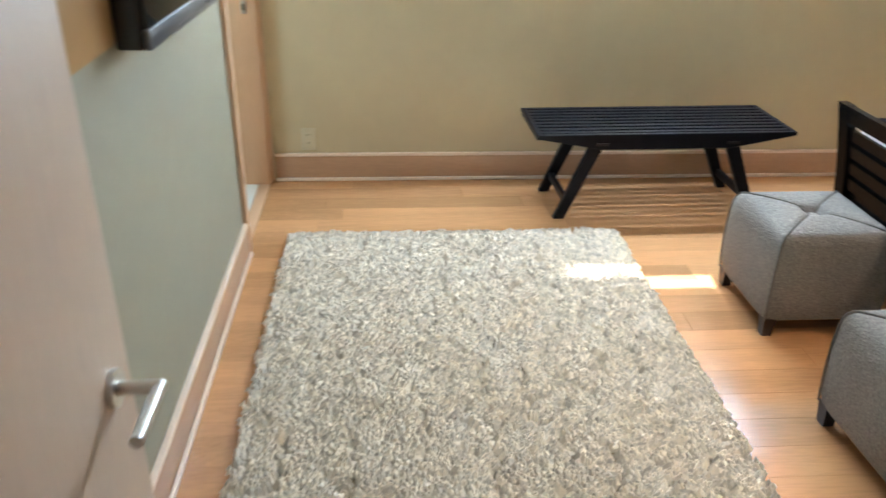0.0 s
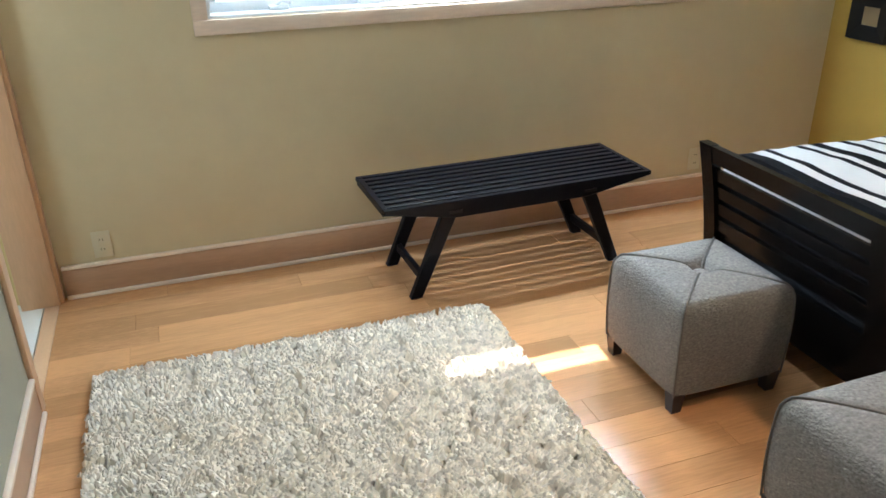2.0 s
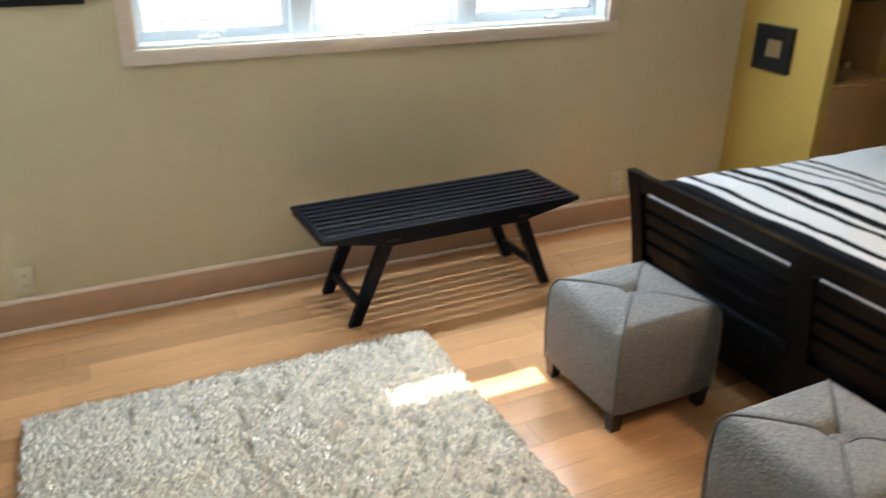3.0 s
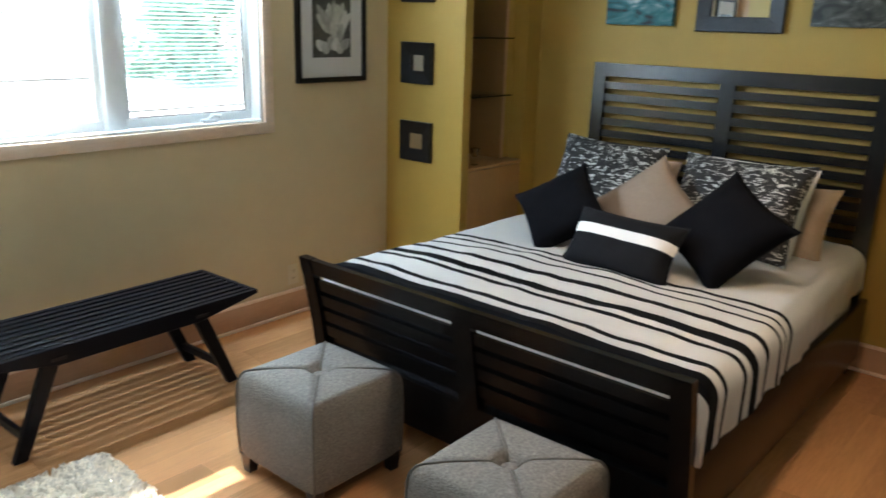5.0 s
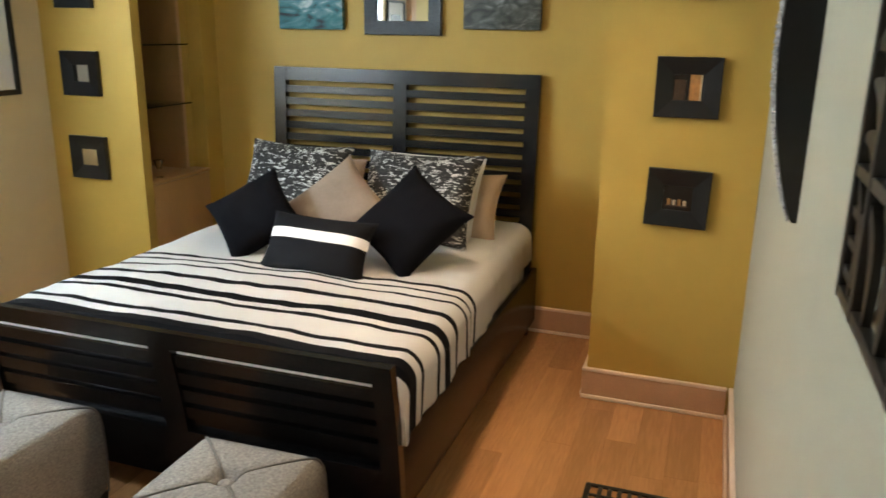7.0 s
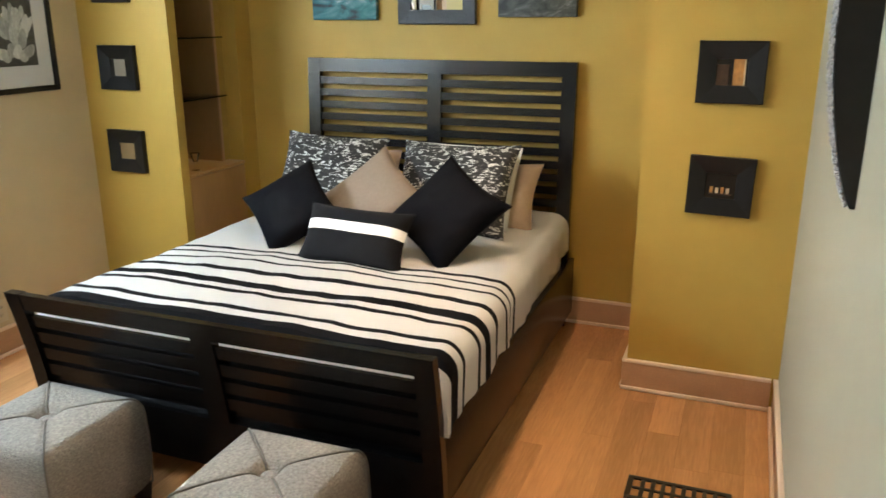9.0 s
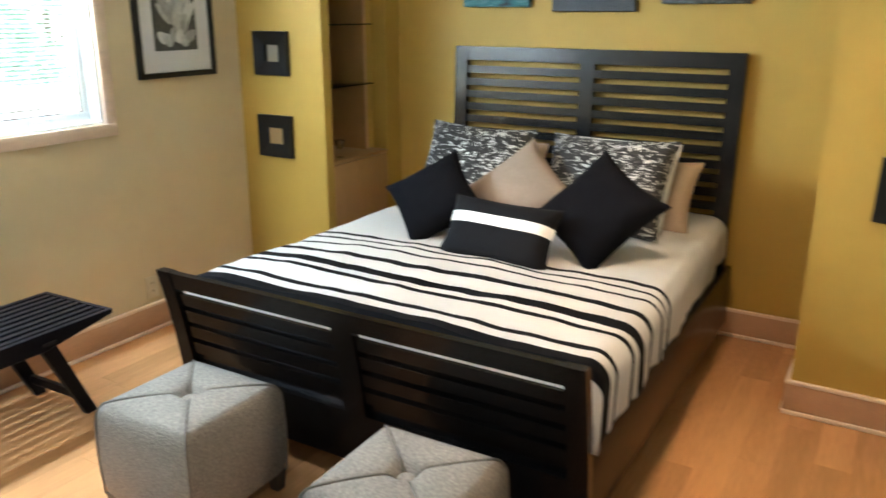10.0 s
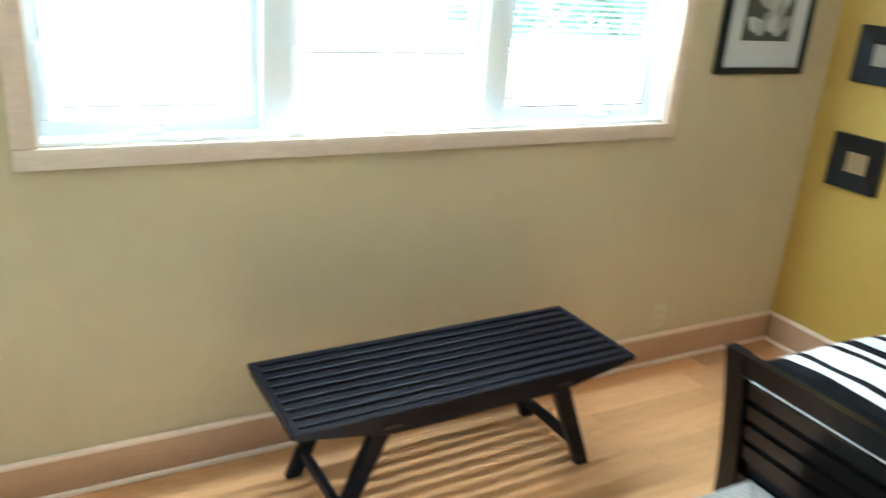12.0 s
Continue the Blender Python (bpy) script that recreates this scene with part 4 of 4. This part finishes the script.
bpart("countertop", (-0.254, -0.287, 0.7925), (0.254, 0.238, 0.81), M_CAB, cab, 0.002, "maple top edge")
shelf = thing("shelf_unit", (3.73, 3.4, 0.811), "open maple shelf niche with glass shelves", "shelf")
bpart("back_panel", (-0.254, 0.10, 0.0), (0.19, 0.118, H - 0.813), M_CAB, shelf, 0.001)
bpart("side_panel", (0.172, -0.184, 0.0), (0.1895, 0.0995, H - 0.813), M_CAB, shelf, 0.001)
for z in (0.385, 0.711, 1.04):
    bpart("glass_shelf", (-0.25, -0.255, z), (0.1715, 0.0995, z + 0.008), M_SHELFGLASS, shelf, 0.001, "green-edged glass shelf")
bm = bmesh.new()
box(bm, (3.921, PY + 0.1, 0.813), (3.984, YW - 0.061, H))
tagged(part("wall_niche", bm, M_YELLOW), "ochre yellow return beside the shelf niche", "wall", kind="structure")
bm = bmesh.new()
cyl(bm, (3.60, 3.17, 0.8115), (3.60, 3.17, 0.816), 0.022, 20)
cyl(bm, (3.60, 3.17, 0.816), (3.60, 3.17, 0.86), 0.004, 12)
cyl(bm, (3.60, 3.17, 0.86), (3.60, 3.17, 0.91), 0.012, 20, 0.03)
tagged(part("candle_holder", bm, M_GLASS, smooth=True), "small clear glass candle holder on the cabinet", "candle holder")

bpart("face_frame", (0.172, -0.192, 0.0), (0.1905, -0.1845, H - 0.813), M_TRIM, shelf, 0.001, "pale maple edge strip")

# ---- wall pictures and mirrors ----


def frame_bars(bm, w, h, bar, depth, bevel=0.004, slope=0.0):
    """A frame in the xz plane, its back at y=0, its front towards -y; slope makes the inner edge sit deeper."""
    o = [(-w / 2, -h / 2), (w / 2, -h / 2), (w / 2, h / 2), (-w / 2, h / 2)]
    i = [(-w / 2 + bar, -h / 2 + bar), (w / 2 - bar, -h / 2 + bar), (w / 2 - bar, h / 2 - bar), (-w / 2 + bar, h / 2 - bar)]
    e = bevel
    rings = []
    for pts, y, grow in ((o, 0, 0), (o, -depth + e, 0), (o, -depth, -e), (i, -depth + slope, e), (i, -depth + slope + e, 0), (i, -0.003, 0)):
        ring = []
        for k, (x, z) in enumerate(pts):
            gx, gz = (grow if x > 0 else -grow), (grow if z > 0 else -grow)
            ring.append(bm.verts.new((x + gx, y, z + gz)))
        rings.append(ring)
    for a, b in zip(rings, rings[1:]):
        for k in range(4):
            bm.faces.new((a[k], a[(k + 1) % 4], b[(k + 1) % 4], b[k]))
    for k in range(4):
        a, b = rings[-1], rings[0]
        bm.faces.new((a[k], a[(k + 1) % 4], b[(k + 1) % 4], b[k]))


def hang(ob, x, y, z, facing):
    ob.matrix_basis = pose(x, y, z, 0, 0, {"-y": 0, "-x": -90, "+y": 180, "+x": 90}[facing])
    return ob


def small_mirror(at, w, h, facing, label, tilt=0.0):
    ob = thing("small_mirror", (0, 0, 0), label, "mirror", "small framed mirrors on the pilasters")
    bm = bmesh.new()
    frame_bars(bm, w, h, w * 0.30, 0.026, 0.003, 0.012)
    part("frame", bm, M_FRAME, ob, "wide bevelled black wooden frame")
    bpart("glass", (-w * 0.205, -0.010, -h * 0.205), (w * 0.205, -0.004, h * 0.205), M_MIRROR, ob, 0.0, "small square mirror glass")
    hang(ob, *at, facing)
    ob.matrix_basis = ob.matrix_basis @ pose(0, 0, 0, 0, tilt, 0)
    return ob


for z in (0.936, 1.379, 1.822):
    small_mirror((XP - 0.0005, 3.452, z), 0.238, 0.229, "-x", "small square mirror in a wide black frame")


# flat colour patches imitate what the small dark squares show
def small_print(z, tilt, patches, label):
    ob = thing("small_print", (0, 0, 0), label, "picture", "small framed prints on the pilaster")
    w, h = 0.256, 0.241
    bm = bmesh.new()
    frame_bars(bm, w, h, w * 0.27, 0.030, 0.003, 0.014)
    part("frame", bm, M_FRAME, ob, "wide bevelled black wooden frame")
    photo = bpart("photo", (-w * 0.235, -0.010, -h * 0.235), (w * 0.235, -0.004, h * 0.235), M_DARKSQUARE, ob, 0.0, "small dark square with colour patches")
    for x0, x1, z0, z1, mt in patches:
        bpart("colour_patch", (x0, -0.0112, z0), (x1, -0.0101, z1), mt, photo, 0.0)
    hang(ob, XP - 0.0005, 0.397, z, "-x")
    ob.matrix_basis = ob.matrix_basis @ pose(0, 0, 0, 0, tilt, 0)


small_print(1.423, 0.0, [(0.006, 0.046, -0.050, 0.052, M_AMBER), (0.046, 0.052, -0.05, 0.05, M_CREAM), (-0.055, -0.012, -0.05, 0.03, M_UMBER)],
            "black-framed dark square with an amber patch")
small_print(0.968, 1.5, [(-0.040 + k * 0.021, -0.027 + k * 0.021, -0.030, -0.004 - 0.004 * (k % 2), M_CREAM if k % 2 else M_AMBER) for k in range(4)]
            + [(-0.044, 0.044, -0.036, -0.031, M_UMBER)], "black-framed dark square with a row of pale and amber patches")
small_print(1.882, 0.0, [(-0.03, 0.04, -0.04, 0.02, M_UMBER)], "black-framed dark square high on the pilaster")


def tulip_print(at, label, seed, flip=1):
    ob = thing("framed_print", (0, 0, 0), label, "picture", "framed flower prints by the window")
    w, h = 0.49, 0.64
    bm = bmesh.new()
    frame_bars(bm, w, h, 0.026, 0.028, 0.003)
    part("frame", bm, M_FRAME, ob, "slim black wooden frame")
    bpart("mat_board", (-w / 2 + 0.026, -0.012, -h / 2 + 0.026), (w / 2 - 0.026, -0.004, h / 2 - 0.026), M_MATBOARD, ob, 0.0, "wide white mat")
    pw, ph = 0.27, 0.36
    photo = bpart("photo", (-pw / 2, -0.0145, -ph / 2 - 0.01), (pw / 2, -0.0122, ph / 2 - 0.01), M_PHOTO, ob, 0.0, "black and white flower photograph")
    rng = random.Random(seed)
    heads = []
    for q in range(9):
        a = 0.95 - q * 0.23
        r = 0.098 + 0.020 * math.sin(q * 2.3)
        heads.append((0.018 - math.sin(a) * r, -0.075 + math.cos(a) * r * 1.1, 0.066 + 0.014 * math.sin(q * 1.7), 0.023, a * 0.8))
    heads += [(0.035, 0.015, 0.075, 0.025, 0.05), (-0.02, -0.015, 0.065, 0.024, 0.35), (0.08, -0.01, 0.07, 0.024, -0.3), (0.01, -0.05, 0.05, 0.024, 0.2), (0.06, -0.06, 0.05, 0.024, -0.15)]
    heads += [(-0.085 + q * 0.036, -0.125 - 0.014 * math.sin(q * 2.0), 0.036, 0.026, 0.9 - q * 0.35) for q in range(6)]
    for k, (cx, cz, ln, wd, ang) in enumerate(heads):
        cx, ang = flip * cx, flip * ang + rng.gauss(0, 0.06)
        bm = bmesh.new()
        vs = []
        for q in range(22):
            t = q / 22 * 2 * math.pi
            px, pz = wd * math.sin(t) * (1 - 0.25 * math.cos(t)), ln * math.cos(t)
            x, z = cx + px * math.cos(ang) - pz * math.sin(ang), cz + px * math.sin(ang) + pz * math.cos(ang)
            vs.append(bm.verts.new((max(-pw / 2, min(pw / 2, x)), -0.0148 - k * 0.00012, max(-ph / 2 - 0.01, min(ph / 2 - 0.01, z)))))
        bm.faces.new(vs)
        part("petal", bm, M_PETALS[k % 3], photo)
    hang(ob, *at, "-y")
    return ob


tulip_print((2.971, YW - 0.0005, 1.595), "black-framed flower photograph with a wide white mat", 3)
tulip_print((-0.064, YW - 0.0005, 1.585), "black-framed flower photograph with a wide white mat", 8, -1)


def canvas(at, w, h, material, label):
    bm = bmesh.new()
    box(bm, (-w / 2, -0.035, -h / 2), (w / 2, -0.001, h / 2), 0.003)
    ob = part("canvas_print", bm, material, smooth=True)
    tagged(ob, label, "picture", "canvas prints over the bed")
    hang(ob, *at, "-x")
    return ob


canvas((XB - 0.0005, 2.468, 1.618 + 0.21), 0.395, 0.42, M_TEAL, "stretched canvas with a teal and grey abstract print")
canvas((XB - 0.0005, 1.371, 1.632 + 0.21), 0.41, 0.42, M_GREYART, "stretched canvas with a dark grey landscape print")
mir = thing("wall_mirror", (0, 0, 0), "square mirror in a textured black frame over the bed", "mirror")
bm = bmesh.new()
frame_bars(bm, 0.444, 0.46, 0.075, 0.03, 0.004, 0.006)
part("frame", bm, mat("textured_black_frame", (0.02, 0.02, 0.022), 0.45, var=0.4, scale=30, fine=90, bump=1.0, bscale=90), mir, "textured black leather frame")
bpart("glass", (-0.1475, -0.012, -0.155), (0.1475, -0.004, 0.155), M_MIRROR, mir, 0.0, "mirror glass")
hang(mir, XB - 0.0005, 1.923, 1.595 + 0.23, "-x")

# bowed wall panel and large fretwork mirror beside the door
bowed = thing("wall_art", (1.96, YN, 1.235), "black bowed wall panel with a silver beaded face", "wall art")
PH, PB = 0.80, 0.070
prof = []
for i in range(25):
    u = i / 24
    prof.append((0.012 + PB * math.sin(math.pi * u) ** 0.8, PH * u))
bm = bmesh.new()
prism(bm, [(0.0005, 0.0)] + prof + [(0.0005, PH)], "x", -0.06, 0.06)
part("panel", bm, M_FRAME, bowed, "black lacquered bowed body")
rng = random.Random(2)
bead_v, bead_f = [], []
for i in range(1, 120):
    u = i / 120
    y, z = 0.012 + PB * math.sin(math.pi * u) ** 0.8, PH * u
    for k in range(7):
        x = -0.056 + 0.112 * (k + rng.random() * 0.8) / 7
        s = rng.uniform(0.003, 0.006)
        c = Vector((x, y + s * 0.6, z + rng.uniform(-0.003, 0.003)))
        q = len(bead_v)
        bead_v += [c + Vector(d) * s for d in ((1, 0, 0), (-1, 0, 0), (0, 1, 0), (0, -1, 0), (0, 0, 1), (0, 0, -1))]
        bead_f += [(q + a, q + b, q + e) for a in (0, 1) for b in (2, 3) for e in (4, 5)]
bead_me = bpy.data.meshes.new("beading")
bead_me.from_pydata(bead_v, [], bead_f)
bead_me.materials.append(M_FRINGE)
beading = new("beading", bead_me)
beading.parent = bowed
tagged(beading, "silver grey beaded face", kind="stuff")

fret = thing("fretwork_mirror", (0.86, YN, 1.33), "large mirror in a black iron fretwork frame", "mirror")
MW, MH, B = 0.225, 0.92, 0.11
bm = bmesh.new()
for x in (-MW + 0.008, MW - 0.008, -MW + B, MW - B):
    box(bm, (x - 0.008, 0.012, 0.0), (x + 0.008, 0.03, MH), 0.002)
for z in (0.008, MH - 0.008, 0.16, MH - 0.16):
    box(bm, (-MW, 0.013, z - 0.008), (MW, 0.029, z + 0.008), 0.002)
part("frame_bars", bm, M_METAL, fret, "black iron bars", True)
for sx in (-1, 1):
    for z0 in (0.0, MH - 0.15):
        bm = bmesh.new()
        for q in range(1, 4):
            x = sx * (MW - B * q / 4)
            box(bm, (x - 0.006, 0.014, z0 + 0.01), (x + 0.006, 0.02, z0 + 0.14))
            box(bm, (min(sx * (MW - 0.01), sx * (MW - B + 0.01)), 0.0205, z0 + q * 0.037 - 0.006), (max(sx * (MW - 0.01), sx * (MW - B + 0.01)), 0.0265, z0 + q * 0.037 + 0.006))
        part("corner_lattice", bm, M_METAL, fret, "woven iron corner lattice")


def leaf_strip(bm, c, a, ln, wd):
    pts = []
    for q in range(15):
        t = q / 14
        w = wd * math.sin(math.pi * t) ** 0.7 + 0.003
        bend = 0.03 * math.sin(math.pi * t)
        x, z = (t - 0.5) * ln, bend
        pts.append(((x, z + w), (x, z - w)))
    loop = [p[0] for p in pts] + [p[1] for p in reversed(pts)]
    out = [(c[0] + x * math.cos(a) - z * math.sin(a), c[1] + x * math.sin(a) + z * math.cos(a)) for x, z in loop]
    prism(bm, out, "y", 0.016, 0.026)


for sx in (-1, 1):
    for k in range(12):
        bm = bmesh.new()
        leaf_strip(bm, (sx * (MW - B / 2), 0.17 + k * 0.056), sx * 0.55 + 0.3 * math.sin(k * 2.1), 0.105, 0.010 + 0.004 * math.sin(k * 1.3))
        part("iron_leaf", bm, M_METAL, fret)
for z in (0.08, MH - 0.08):
    for k in range(5):
        bm = bmesh.new()
        leaf_strip(bm, (-MW + 0.05 + k * 0.09, z), 1.25 + 0.2 * math.sin(k * 1.7), 0.15, 0.010)
        part("iron_leaf", bm, M_METAL, fret)
bpart("glass", (-MW + B, 0.010, 0.16), (MW - B, 0.016, MH - 0.16), M_MIRROR, fret, 0.0, "mirror glass")
for z in (0.15, MH - 0.15):
    bpart("standoff", (-0.02, 0.0005, z - 0.01), (0.02, 0.0125, z + 0.01), M_METAL, fret, 0.0)

# television on the left wall
tv = thing("television", (XL - 0.0095, 2.06, 1.142), "black flat television on a wall mount", "television")
tv.rotation_euler = (0, 0, radians(-2.0))
bpart("housing", (0.045, -0.45, 0.0), (0.105, 0.45, 0.56), M_TV, tv, 0.006)
bpart("bezel", (0.1055, -0.45, 0.0), (0.122, 0.45, 0.045), M_BEZEL, tv, 0.004, "glossy grey lower bezel")
bpart("screen", (0.1055, -0.438, 0.0455), (0.118, 0.438, 0.548), M_SCREEN, tv, 0.002, "dark glossy screen")
bpart("button", (0.1225, 0.06, 0.016), (0.1245, 0.085, 0.030), M_METAL, tv, 0.0008, "small silver mark on the bezel")
bpart("wall_mount", (0.0205, -0.12, 0.15), (0.0445, 0.12, 0.38), M_METAL, tv, 0.002, "black steel mount")

# thin slab stands in for a brown area beside the television
board = thing("wall_panel", (XL, 1.50, 1.155), "thin brown slab on the sage wall beside the television", "wall panel")
bpart("brown_slab", (0.0005, -0.22, 0.0), (0.018, 0.22, 0.55), M_CAB, board, 0.003)

# outlets


def outlet(x, z):
    ob = thing("outlet", (x, YW, z), "ivory plastic wall outlet plate", "outlet", "wall outlets")
    bpart("plate", (-0.036, -0.006, -0.058), (0.036, -0.0005, 0.058), M_PLATE, ob, 0.003)
    for dz in (-0.021, 0.021):
        bm = bmesh.new()
        box(bm, (-0.017, -0.0085, dz - 0.014), (0.017, -0.006, dz + 0.014), 0.002)
        sk = part("socket", bm, M_PLATE, ob)
        for dx in (-0.006, 0.006):
            bpart("slot", (dx - 0.0012, -0.0092, dz - 0.004), (dx + 0.0012, -0.0086, dz + 0.006), M_SLOT, sk, 0.0)


outlet(-0.207, 0.222)
outlet(2.674, 0.231)

# floor register
reg = thing("floor_register", (2.602, 0.418, 0), "black cast metal floor register beside the wall", "floor vent")
bm = bmesh.new()
LX, LY = 0.075, 0.180
box(bm, (-LX, -LY, 0.001), (-LX + 0.02, LY, 0.008), 0.002)
box(bm, (LX - 0.02, -LY, 0.001), (LX, LY, 0.008), 0.002)
for y in (-LY, LY - 0.02):
    box(bm, (-LX + 0.02, y, 0.001), (LX - 0.02, y + 0.02, 0.008))
part("rim", bm, M_METAL, reg)
for k in range(8):
    y = -LY + 0.02 + (k + 1) * (2 * LY - 0.04) / 9
    bpart("bar", (-LX + 0.02, y - 0.008, 0.001), (LX - 0.02, y + 0.008, 0.007), M_METAL, reg, 0.001)
bpart("bar", (-0.006, -LY + 0.02, 0.0015), (0.006, LY - 0.02, 0.0075), M_METAL, reg, 0.001)

# ---- floor planks ----
PW, LEN = 0.125, 1.22
bm = bmesh.new()
box(bm, (0, -PW / 2 + 0.00015, -0.012), (1, PW / 2 - 0.00015, 0.0))
es = [e for e in bm.edges if all(v.co.z > -0.001 for v in e.verts)]
bmesh.ops.bevel(bm, geom=es, offset=0.0004, segments=1, affect="EDGES")
PLANK = finish("plank", bm, M_MAPLE)
rng = random.Random(4)
y = YW - PW / 2
while y > YN - 1.6:
    room = y > YN - T
    x, end = (XL + 0.001 if y < CY0 or y > CY1 else -0.465, XB) if room else (-0.6, 1.85)
    first = rng.uniform(0.25, LEN)
    while x < end - 0.01:
        ln = min(first, end - x)
        p = new("plank", PLANK)
        p.parent = floor
        p.location = (x, y, 0)
        p.scale = (ln - 0.0006, 1, 1)
        x += ln
        first = LEN * rng.uniform(0.7, 1.1)
    y -= PW
